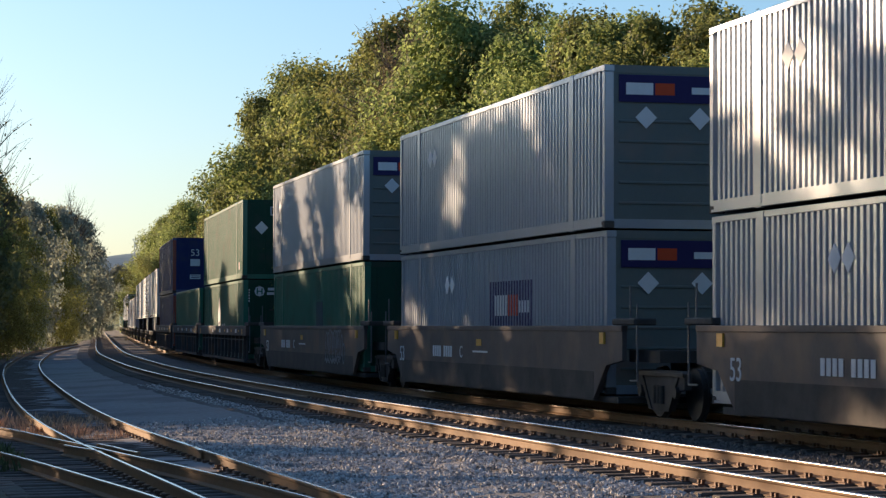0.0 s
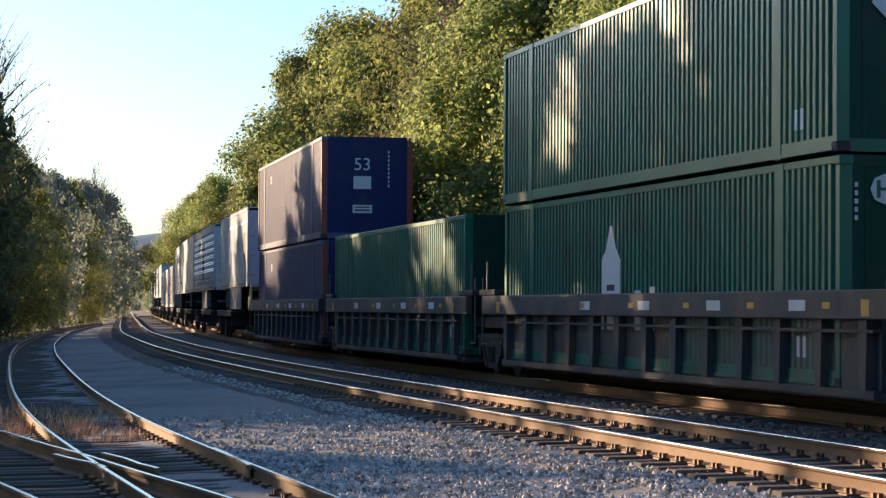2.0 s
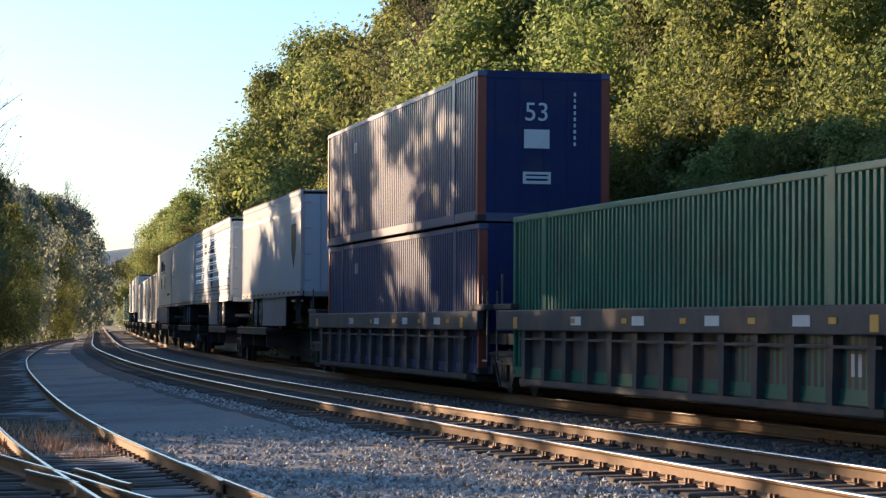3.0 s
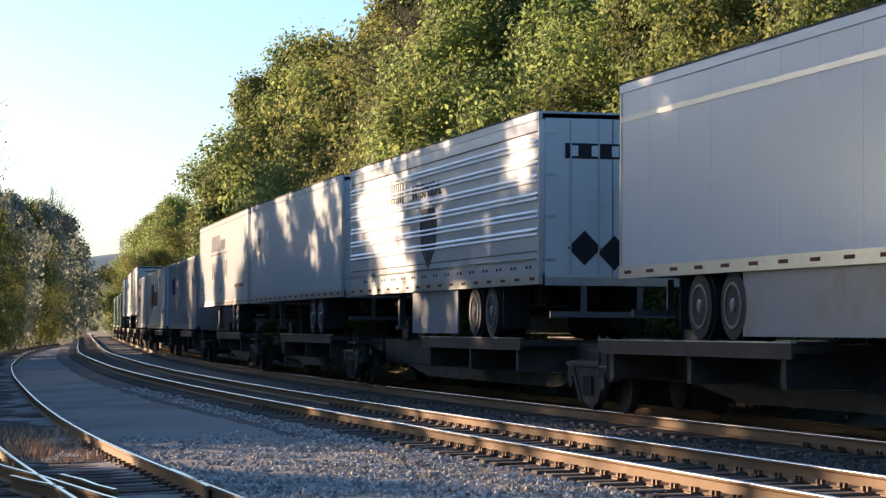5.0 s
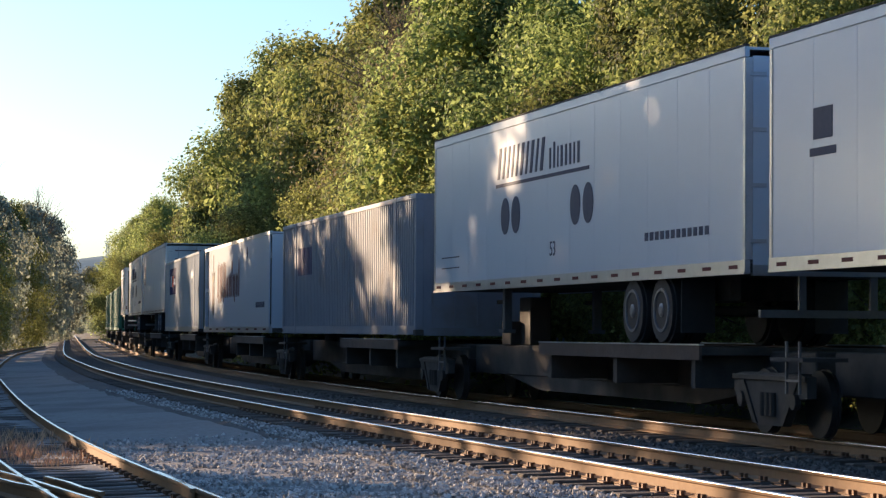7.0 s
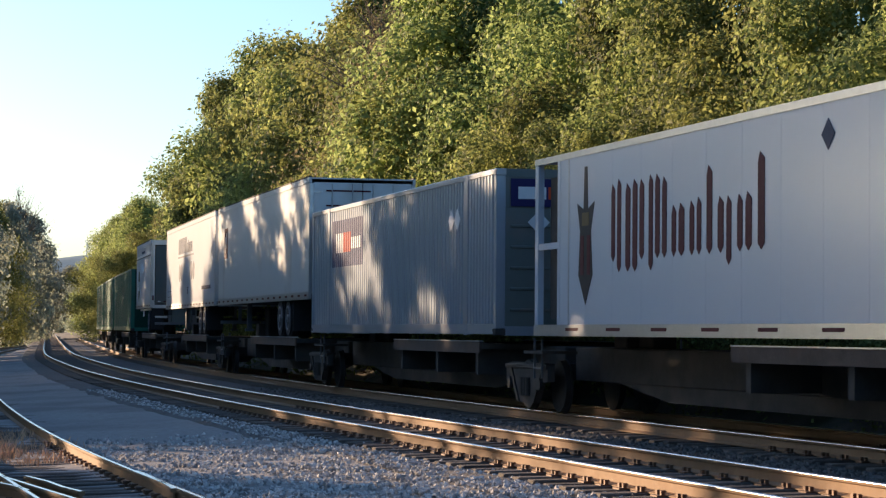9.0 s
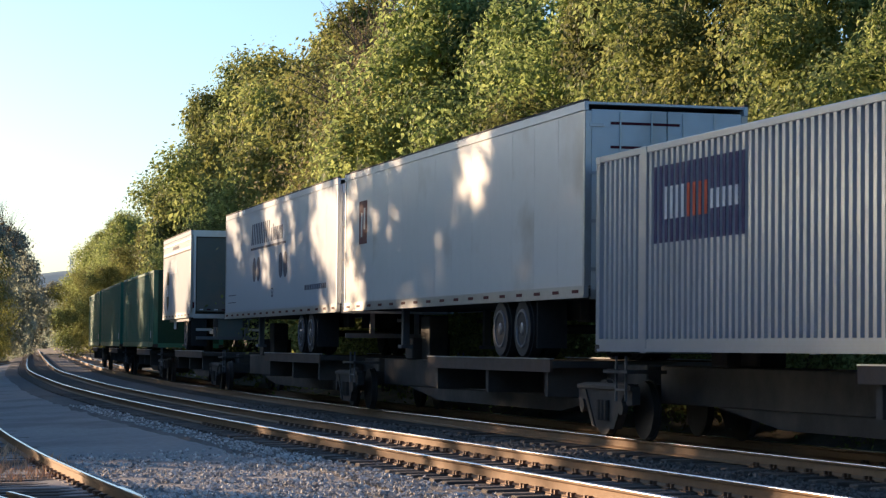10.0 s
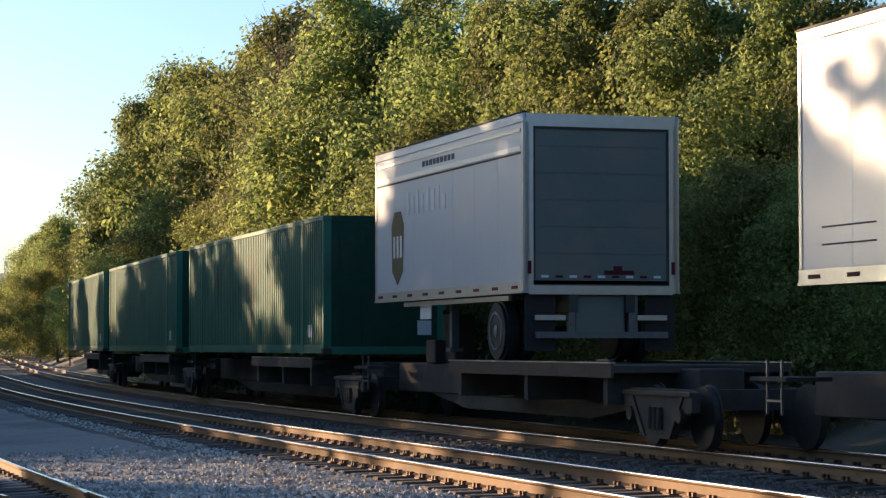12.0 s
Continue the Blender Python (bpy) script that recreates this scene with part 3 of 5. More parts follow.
def make_tree(seed, label, leaf_material, low=0.12, width=0.3, clumps=80, per_tip=105, leaf=0.155, spread=0.36, bare=False, height=10.0):
    """A tree ten metres high: a trunk with its limbs, and a crown of leaves in uneven clumps."""
    rng = random.Random(seed)
    verts, faces, tips = [], [], []
    lean = (rng.uniform(-0.5, 0.5), rng.uniform(-0.5, 0.5))
    at = lambda f: Vector((lean[0] * f + 0.15 * math.sin(f * 5 + seed), lean[1] * f + 0.15 * math.cos(f * 4 + seed), height * f))
    for i in range(5):
        limb(verts, faces, at(i * 0.18), at((i + 1) * 0.18), 0.2 * (1 - i * 0.17), 0.2 * (1 - (i + 1) * 0.17), 8)
    n = 0
    while n < clumps:
        f = low + (1 - low) * rng.random() ** 0.85
        shape = math.sin(min(1.0, (f - low) / (1 - low) * 0.86 + 0.18) * math.pi) ** 0.6
        reach = height * width * shape * (0.45 + 0.65 * rng.random())
        ang = rng.uniform(0, 6.283)
        reach *= 1 + 0.3 * math.sin(ang * 2 + seed) * rng.random()
        base = at(max(0.1, f - 0.14))
        end = at(min(0.985, f)) + Vector((math.cos(ang) * reach, math.sin(ang) * reach, rng.uniform(-0.2, 0.5)))
        if n % 2 == 0 or bare:
            limb(verts, faces, base, end, 0.055 if not bare else 0.04, 0.012, 4, 0.25, rng)
        if bare:
            for _ in range(4):
                limb(verts, faces, base.lerp(end, rng.uniform(0.4, 0.9)), end + Vector((rng.uniform(-0.8, 0.8), rng.uniform(-0.8, 0.8), rng.uniform(0, 1.0))), 0.014, 0.004, 3, 0.1, rng)
        tips.append(tuple(end))
        if rng.random() < 0.5:
            tips.append(tuple(base.lerp(end, 0.6)))
        n += 1
    tree = thing("tree", label, "tree", "woods along the line")
    trunk = new("trunk", mesh_of("trunk", verts, faces, M["bark"], True))
    trunk.parent = tree
    crown = new("crown", leaves_mesh("crown", tips, per_tip, spread, leaf, leaf_material, seed))
    crown.parent = tree
    return tree


def standing(x, y):
    """The height of the ground at a place."""
    s = float(np.interp(y, line_y, S_AXIS))
    cx, cy, h = on_line(s, 0)
    d = (x - cx) * math.cos(h)
    return -0.64 + (min(3.2, (d - 7.5) * 0.42) if d > 7.5 else 0) + (min(1.6, (-11 - d) * 0.09) if d < -11 else 0)


def make_wood_tree(seed, label, leaf_material, low=0.08, width=0.3, lobes=22, per_lobe=1500, leaf=0.072, ragged=0.55):
    """A woodland tree ten metres high: limbs that each carry a rounded lobe of leaves, with dark gaps between the lobes."""
    rng = random.Random(seed)
    nrg = np.random.default_rng(seed)
    verts, faces = [], []
    height = 10.0
    lean = (rng.uniform(-0.6, 0.6), rng.uniform(-0.6, 0.6))
    at = lambda f: Vector((lean[0] * f + 0.2 * math.sin(f * 5 + seed), lean[1] * f + 0.2 * math.cos(f * 4 + seed), height * f))
    for i in range(5):
        limb(verts, faces, at(i * 0.18), at((i + 1) * 0.18), 0.2 * (1 - i * 0.17), 0.2 * (1 - (i + 1) * 0.17), 8)
    cs, ns, sz = [], [], []
    for i in range(lobes):
        f = low + (0.95 - low) * ((i + 0.7) / lobes) ** 0.9
        env = height * width * math.sin(min(1.0, (f - low) / (1 - low) * 0.8 + 0.2) * math.pi) ** 0.7
        ang = i * 2.4 + rng.uniform(-0.5, 0.5)
        r = height * width * rng.uniform(0.27, 0.46) * (1.0 if f < 0.75 else 0.72)
        reach = max(0.0, env * rng.uniform(0.55, 1.12) - r * 0.5)
        c = at(min(0.93, f)) + Vector((math.cos(ang) * reach, math.sin(ang) * reach, 0))
        limb(verts, faces, at(max(0.08, f - 0.2)), c, 0.07, 0.015, 4, 0.3, rng)
        n_sub = 26
        sub = nrg.normal(0, 1, (n_sub, 3))
        sub /= np.linalg.norm(sub, axis=1)[:, None]
        sub[:, 2] = np.where(sub[:, 2] < -0.45, -sub[:, 2], sub[:, 2])
        rad = r * (0.75 + ragged * nrg.random(n_sub))
        tip = sub * rad[:, None] * np.array([1, 1, 0.8])
        k = per_lobe // n_sub
        p = np.repeat(tip, k, 0) + nrg.normal(0, 1, (n_sub * k, 3)) * r * 0.2
        cs.append(p + np.array(c))
        ns.append(p / (np.linalg.norm(p, axis=1)[:, None] + 1e-6))
        sz.append(leaf * (0.5 + 1.0 * nrg.random(n_sub * k)))
        core = nrg.normal(0, 1, (110, 3)) * r * 0.36
        cs.append(core + np.array(c))
        ns.append(core / (np.linalg.norm(core, axis=1)[:, None] + 1e-6))
        sz.append(leaf * (1.4 + 1.2 * nrg.random(110)))
    c, out, size = np.concatenate(cs), np.concatenate(ns), np.concatenate(sz)[:, None]
    n = len(c)
    nrm = out * 0.9 + nrg.normal(0, 0.55, (n, 3)) + np.array([0, 0, 0.25])
    nrm /= np.linalg.norm(nrm, axis=1)[:, None]
    t = np.cross(nrm, nrg.normal(0, 1, (n, 3)))
    t /= np.linalg.norm(t, axis=1)[:, None]
    b = np.cross(nrm, t)
    v = np.stack([c - t * size, c + b * size * 0.6 + nrm * size * 0.15, c + t * size, c - b * size * 0.6 + nrm * size * 0.15], 1)
    me = bpy.data.meshes.new("crown")
    me.from_pydata(v.reshape(-1, 3).tolist(), [], (np.arange(n)[:, None] * 4 + np.arange(4)).tolist())
    me.materials.append(leaf_material)
    me.update()
    tree = thing("tree", label, "tree", "woods along the line")
    trunk = new("trunk", mesh_of("trunk", verts, faces, M["bark"], True))
    trunk.parent = tree
    crown = new("crown", me)
    crown.parent = tree
    return tree


KINDS = [
    make_wood_tree(1, "tall leafy tree, sunlit green and gold leaves", M["leaf_green"]),
    make_wood_tree(2, "broad leafy tree turning yellow in low sun", M["leaf_gold"], width=0.34),
    make_wood_tree(3, "leafy tree with olive brown autumn leaves", M["leaf_olive"], width=0.32, per_lobe=900, leaf=0.052, ragged=0.9),
    make_wood_tree(4, "dense green tree at the edge of the woods", M["leaf_green"], width=0.36, low=0.04, lobes=24),
    make_wood_tree(5, "low leafy thicket tree, bright green", M["leaf_gold"], width=0.45, low=0.02, lobes=24),
    make_tree(6, "dark leafy tree standing against the light", M["leaf_dark"], width=0.34, low=0.04, clumps=90),
    make_tree(7, "high-crowned tree with a bare lower trunk", M["leaf_dark"], width=0.33, low=0.6, clumps=30, per_tip=120, spread=0.3),
    make_tree(8, "nearly bare tree with fine twigs", M["leaf_olive"], width=0.3, low=0.3, clumps=60, per_tip=6, leaf=0.06, bare=True),
    make_wood_tree(9, "distant tree, leaves painted pale for haze", M["leaf_hazed"], width=0.4, low=0.03, lobes=20, per_lobe=520, leaf=0.12),
    make_tree(10, "open-crowned tree with light coming through", M["leaf_dark"], width=0.3, low=0.12, clumps=58, per_tip=80, spread=0.3),
]


def plant(kind, x, y, top, turn, wide=1.0):
    z = standing(x, y)
    k = (top - z) / 10.0
    t = copy_thing(KINDS[kind], pose(x, y, z, 0, 0, turn))
    t.scale = (k * wide, k * wide, k)
    return t


# the wood behind the train: bearing (tangent), distance, height of the top, kind
WOOD = [
    (-0.112, 255, 13.6, 1), (-0.105, 265, 13.4, 2), (-0.098, 250, 13.6, 0), (-0.09, 235, 14.4, 3), (-0.121, 225, 6.8, 1), (-0.109, 220, 7.8, 4),
    (-0.084, 168, 16.6, 0), (-0.076, 150, 15.9, 3), (-0.067, 134, 15.8, 0), (-0.058, 122, 15.4, 3), (-0.046, 108, 14.0, 1), (-0.035, 101, 14.6, 1),
    (-0.022, 92, 14.6, 1), (-0.01, 86, 12.8, 0), (-0.003, 82, 11.4, 2), (0.004, 79, 11.5, 2), (0.012, 74, 11.5, 2), (0.022, 69, 12.2, 3),
    (0.0304, 72, 12.6, 3),
    (0.0448, 68, 11.4, 0), (0.0605, 64, 10.9, 3), (0.0773, 60, 10.7, 0), (0.0954, 57, 10.3, 3), (0.1159, 54, 10.0, 0), (0.1376, 51, 9.7, 3),
    (0.1605, 48, 9.2, 1), (0.187, 45, 8.7, 3), (0.2159, 42, 8.3, 0), (0.2496, 40, 7.7, 3), (-0.098, 200, 12.4, 0), (-0.09, 196, 14.6, 0),
    (-0.083, 182, 14.6, 3), (-0.131, 470, 23.0, 1), (-0.125, 400, 21.4, 0), (-0.12, 330, 18.4, 1), (-0.116, 290, 16.4, 3), (-0.134, 380, 12.0, 4), (-0.133, 300, 10.4, 4), (-0.127, 250, 9.0, 4),
]
THICKET = [
    (-0.0877, 134, 7.4, 4), (-0.0757, 116, 7.5, 4), (-0.0636, 105, 7.6, 4), (-0.0516, 96, 7.8, 4), (-0.0383, 88, 7.5, 4), (-0.0227, 80, 7.7, 3),
    (-0.0058, 73, 8.2, 4), (0.0111, 68, 8.7, 4), (0.0231, 64, 7.3, 3), (0.0376, 61, 6.2, 3), (0.052, 58, 6.5, 4), (0.0665, 55, 6.0, 3),
    (0.0834, 52, 5.6, 4), (0.1027, 49, 5.5, 3), (0.1243, 46, 5.2, 3), (0.1484, 44, 4.9, 4), (0.1725, 41, 4.7, 3), (0.2014, 38, 4.5, 4),
    (0.2328, 36, 4.3, 3),
]
rng_turn = random.Random(77)
for b, d, top, kind in WOOD:
    plant(kind, b * d, d, top * (1.03 if d > 88 else 1.0), rng_turn.uniform(0, 360), 0.95)
for b, d, top, kind in THICKET:
    plant(kind, b * d, d, top, rng_turn.uniform(0, 360), 1.05)
for b, d, top, kind in ((-0.001, 84, 12.4, 2), (0.001, 82, 13.6, 7)):
    plant(kind, b * d, d, top, rng_turn.uniform(0, 360))

# the dark wood on the other side of the siding; kind 8 carries painted haze
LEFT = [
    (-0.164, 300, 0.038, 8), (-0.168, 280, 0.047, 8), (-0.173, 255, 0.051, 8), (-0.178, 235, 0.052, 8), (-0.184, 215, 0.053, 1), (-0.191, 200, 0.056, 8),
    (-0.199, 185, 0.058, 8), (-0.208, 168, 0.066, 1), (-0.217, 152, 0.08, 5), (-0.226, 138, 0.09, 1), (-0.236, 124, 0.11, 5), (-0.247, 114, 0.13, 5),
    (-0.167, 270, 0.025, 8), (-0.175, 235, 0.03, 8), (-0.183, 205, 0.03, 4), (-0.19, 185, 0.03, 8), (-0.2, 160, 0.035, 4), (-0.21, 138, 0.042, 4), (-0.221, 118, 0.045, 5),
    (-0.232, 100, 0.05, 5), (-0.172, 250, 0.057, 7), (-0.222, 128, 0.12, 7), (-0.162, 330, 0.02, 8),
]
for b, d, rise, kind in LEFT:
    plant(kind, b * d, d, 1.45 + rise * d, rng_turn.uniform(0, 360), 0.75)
# unseen undergrowth added below them, to keep low sun off the ground
for y in (26, 28.8, 31.5, 34.2, 37, 39.6, 47.5, 50, 52.7, 55.4, 58, 60.8, 63.5):
    plant(4, -17.4 + rng_turn.uniform(-0.5, 0.5), y, rng_turn.uniform(3.9, 4.4), rng_turn.uniform(0, 360), 1.1)
# a taller unseen row, added to shade the train's underside
for k in range(17):
    y = 61 + 3.3 * k
    plant(4, -21.5 - max(0.0, y - 80) * 0.27 + rng_turn.uniform(-0.8, 0.8), y, rng_turn.uniform(6.6, 7.6) - max(0.0, y - 80) * 0.04, rng_turn.uniform(0, 360), 0.8)
# unseen trees further along the same wood, placed so low sun comes through their gaps
SHADE = [
    (-22.7, -8, 14.0, 5), (-23.2, -2.8, 15.5, 5), (-25.0, 2.6, 14.4, 5), (-25.4, 7.4, 14.5, 5), (-25.6, 12.5, 13.6, 5), (-25.4, 18.8, 14.4, 5),
    (-24.0, 24.6, 14.9, 5), (-25.0, 31.0, 13.5, 5), (-25.6, 35.0, 13.1, 5), (-24.1, 41.5, 15.2, 6), (-25.8, 47.0, 14.8, 6), (-24.6, 52.3, 12.4, 6),
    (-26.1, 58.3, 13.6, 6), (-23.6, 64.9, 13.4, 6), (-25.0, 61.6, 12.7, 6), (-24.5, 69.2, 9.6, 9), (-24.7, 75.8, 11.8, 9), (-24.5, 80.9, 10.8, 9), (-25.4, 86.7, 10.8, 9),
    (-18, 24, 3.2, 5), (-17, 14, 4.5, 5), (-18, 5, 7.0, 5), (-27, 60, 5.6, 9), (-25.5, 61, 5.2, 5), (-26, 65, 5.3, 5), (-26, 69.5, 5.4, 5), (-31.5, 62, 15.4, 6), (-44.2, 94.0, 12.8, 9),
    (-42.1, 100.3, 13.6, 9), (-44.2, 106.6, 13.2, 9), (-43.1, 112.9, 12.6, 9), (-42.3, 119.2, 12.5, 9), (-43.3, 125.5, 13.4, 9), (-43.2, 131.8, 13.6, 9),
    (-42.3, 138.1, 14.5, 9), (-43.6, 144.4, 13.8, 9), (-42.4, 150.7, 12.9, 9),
]
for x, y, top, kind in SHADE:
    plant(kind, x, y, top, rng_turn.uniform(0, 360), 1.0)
# unseen woods added both sides of the line behind the viewpoint, dimming end walls
for k in range(13):
    s = -72 + 7 * k
    x, y, _ = on_line(s, SPACING + 11.5 + rng_turn.uniform(-1, 1.5))
    plant((3, 0, 1)[k % 3], x, y, rng_turn.uniform(10, 13), rng_turn.uniform(0, 360))
    if s < -24:
        x, y, _ = on_line(s, -13.5 + rng_turn.uniform(-1.5, 1))
        plant((3, 5, 0)[k % 3], x, y, rng_turn.uniform(11, 14), rng_turn.uniform(0, 360))
for k in range(6):
    x, y, _ = on_line(-82 - 3 * (k % 2), -14 + 7 * k)
    if abs(x - on_line(-82, 2)[0]) > 7:
        plant(3, x, y, 12, 60 * k)
# far trees down the line, haze put into their leaf colour
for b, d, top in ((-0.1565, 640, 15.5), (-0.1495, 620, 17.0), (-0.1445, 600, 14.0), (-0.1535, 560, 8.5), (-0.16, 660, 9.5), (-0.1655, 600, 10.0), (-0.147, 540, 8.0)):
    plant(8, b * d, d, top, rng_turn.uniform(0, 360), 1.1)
for k in KINDS:
    for o in list(k.children) + [k]:
        bpy.data.objects.remove(o)


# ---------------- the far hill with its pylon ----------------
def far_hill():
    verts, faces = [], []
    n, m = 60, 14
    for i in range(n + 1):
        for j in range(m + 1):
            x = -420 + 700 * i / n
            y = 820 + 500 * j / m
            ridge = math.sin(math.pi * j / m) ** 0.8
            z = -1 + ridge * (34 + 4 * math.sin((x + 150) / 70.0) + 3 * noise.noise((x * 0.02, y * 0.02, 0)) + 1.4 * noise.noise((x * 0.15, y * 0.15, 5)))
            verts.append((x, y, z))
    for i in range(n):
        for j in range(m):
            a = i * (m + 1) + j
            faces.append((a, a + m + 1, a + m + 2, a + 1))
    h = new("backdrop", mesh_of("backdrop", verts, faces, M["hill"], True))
    tagged(h, "long wooded hill, painted blue-grey for haze", "hill", kind="structure")


def pylon(x, y, z, high):
    t = thing("power_pylon", "thin grey steel lattice pylon on the hill", "pylon")
    t.matrix_basis = pose(x, y, z)
    body = []
    for k in (-0.34, 0.34):
        body += [((k - 0.1, 0), (k - 0.06, 0.72)), ((k + 0.1, 0), (k + 0.06, 0.72)), ((k - 0.1, 0), (k + 0.08, 0.36)), ((k + 0.1, 0), (k - 0.08, 0.36)), ((k - 0.08, 0.36), (k + 0.06, 0.72)), ((k + 0.08, 0.36), (k - 0.06, 0.72))]
    beam = [((-0.52, 0.95), (0.52, 0.95)), ((-0.4, 0.72), (0.4, 0.72)), ((-0.52, 0.95), (-0.4, 0.72)), ((0.52, 0.95), (0.4, 0.72))] + [((-0.4 + 0.2 * i, 0.72), (-0.3 + 0.2 * i, 0.95)) for i in range(4)] + [((-0.3 + 0.2 * i, 0.95), (-0.2 + 0.2 * i, 0.72)) for i in range(4)]
    for name, legs in (("lattice", body), ("crossarm", beam)):
        verts, faces = [], []
        for (a, b), (c, d) in legs:
            limb(verts, faces, (a * high, 0, b * high), (c * high, 0, d * high), 0.16, 0.16, 4)
        ob = new(name, mesh_of(name, verts, faces, M["tower"]))
        ob.parent = t


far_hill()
pylon(-144, 1030, 32.5, 7.0)


# ---------------- the train ----------------
L53, WIDE, TALL = 16.15, 2.59, 2.87
PITCH = 0.203


def rib_xs(length):
    n = int((length - 0.5) / PITCH)
    return [(-(n - 1) / 2 + i) * PITCH for i in range(n)]


def ribbed_wall(name, parent, material, length, y, z0, z1, out):
    """A wall pressed into upright ribs; out is +1 for the wall that faces +y."""
    prof = [(-length / 2 + 0.1, y - out * 0.065)]
    for x in rib_xs(length):
        prof += [(x - 0.056, y - out * 0.065), (x - 0.046, y), (x + 0.046, y), (x + 0.056, y - out * 0.065)]
    prof.append((length / 2 - 0.1, y - out * 0.065))
    verts = [(x, yy, z) for x, yy in prof for z in (z0, z1)]
    faces = [(2 * i, 2 * i + 2, 2 * i + 3, 2 * i + 1) if out > 0 else (2 * i, 2 * i + 1, 2 * i + 3, 2 * i + 2) for i in range(len(prof) - 1)]
    ob = new(name, mesh_of(name, verts, faces, material))
    ob.parent = parent
    return ob


def rib_decal(name, parent, material, x0, x1, z0, z1, label=""):
    """Film stuck on the ribs of the wall that faces +y."""
    bm = bmesh.new()
    for x in rib_xs(L53):
        if x0 < x < x1:
            box(bm, x - 0.047, x + 0.047, WIDE / 2 - 0.004, WIDE / 2 + 0.004, z0, z1)
            box(bm, x + 0.056, x + PITCH - 0.056, WIDE / 2 - 0.068, WIDE / 2 - 0.06, z0, z1)
    return part(name, bm, material, parent, label)


def placard(parent, where, face, size=0.25, material=None):
    """A square sign standing on its corner."""
    bm = bmesh.new()
    if face == "side":
        m = Matrix.Translation(where) @ Matrix.Rotation(radians(45), 4, "Y") @ Matrix.Diagonal((size, 0.01, size, 1))
    else:
        m = Matrix.Translation(where) @ Matrix.Rotation(radians(45), 4, "X") @ Matrix.Diagonal((0.01, size, size, 1))
    bmesh.ops.create_cube(bm, size=1.0, matrix=m)
    return part("placard", bm, material or M["decal_white"], parent)


def bars_end(parent, material, y, z, w, h, n, x=-L53 / 2 - 0.018, name="small_print"):
    """Unreadable small writing on the end wall: short bars."""
    bm = bmesh.new()
    rng = random.Random(int(abs(y * 100 + z * 1000)) + n)
    for i in range(n):
        zz = z - i * h * 1.7
        ww = w * rng.uniform(0.6, 1.0)
        box(bm, x - 0.004, x + 0.004, y - ww / 2, y + ww / 2, zz - h / 2, zz + h / 2)
    return part(name, bm, material, parent)


def container(label, paint, end_paint, posts=None, end="plain", rail_mat=None, group="containers on the train"):
    """A 53-foot container: ribbed sides, posts at the 40-foot lifting points, rails, castings, end walls and roof."""
    c = thing("container", label, "container", group)
    h, y = L53 / 2, WIDE / 2
    rails = rail_mat or paint
    for out in (1, -1):
        ribbed_wall("side_wall", c, paint, L53, out * y, 0.2, TALL - 0.1, out)
        boxes("bottom_rail", c, rails, (-h + 0.12, h - 0.12, out * (y - 0.09), out * (y + 0.012), 0.02, 0.2), (-h + 0.12, h - 0.12, out * (y - 0.05), out * (y + 0.03), 0.02, 0.06))
        boxes("top_rail", c, rails, (-h + 0.12, h - 0.12, out * (y - 0.09), out * (y + 0.012), TALL - 0.1, TALL), bevel=0.01)
        for x in (-6.1, 6.1):
            boxes("lifting_post", c, rails, (x - 0.12, x + 0.12, out * (y - 0.05), out * (y + 0.022), 0.0, TALL), bevel=0.008)
        for x in (-h, h):
            sx = 1 if x < 0 else -1
            boxes("corner_post", c, posts or rails, (x, x + sx * 0.15, out * (y - 0.16), out * (y + 0.012), 0.12, TALL - 0.12), bevel=0.01)
            for z in (0.0, TALL - 0.12):
                boxes("corner_casting", c, M["frame"] if z == 0 else rails, (x - sx * 0.008, x + sx * 0.18, out * (y - 0.17), out * (y + 0.018), z, z + 0.118), bevel=0.012)
    boxes("roof", c, paint, (-h + 0.05, h - 0.05, -y + 0.06, y - 0.06, TALL - 0.06, TALL - 0.02))
    boxes("floor", c, M["frame"], (-h + 0.1, h - 0.1, -y + 0.1, y - 0.1, 0.04, 0.14))
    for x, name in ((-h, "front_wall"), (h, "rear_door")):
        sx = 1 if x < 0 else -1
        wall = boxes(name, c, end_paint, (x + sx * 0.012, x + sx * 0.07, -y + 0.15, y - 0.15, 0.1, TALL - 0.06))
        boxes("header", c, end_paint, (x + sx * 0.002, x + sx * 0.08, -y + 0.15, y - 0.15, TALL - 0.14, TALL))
        boxes("sill", c, rails, (x + sx * 0.002, x + sx * 0.08, -y + 0.15, y - 0.15, 0.0, 0.16))
        if end == "ribbed":
            for k in range(6):
                z = 0.42 + 0.36 * k
                boxes("stiffener", wall, end_paint, (x - sx * 0.012, x + sx * 0.02, -y + 0.25, y - 0.25, z, z + 0.05), bevel=0.01)
        elif end == "panelled":
            for k in range(5):
                yy = -0.95 + k * 0.475
                boxes("stiffener", wall, end_paint, (x + sx * 0.0, x + sx * 0.02, yy - 0.02, yy + 0.02, 0.2, TALL - 0.16))
    return c


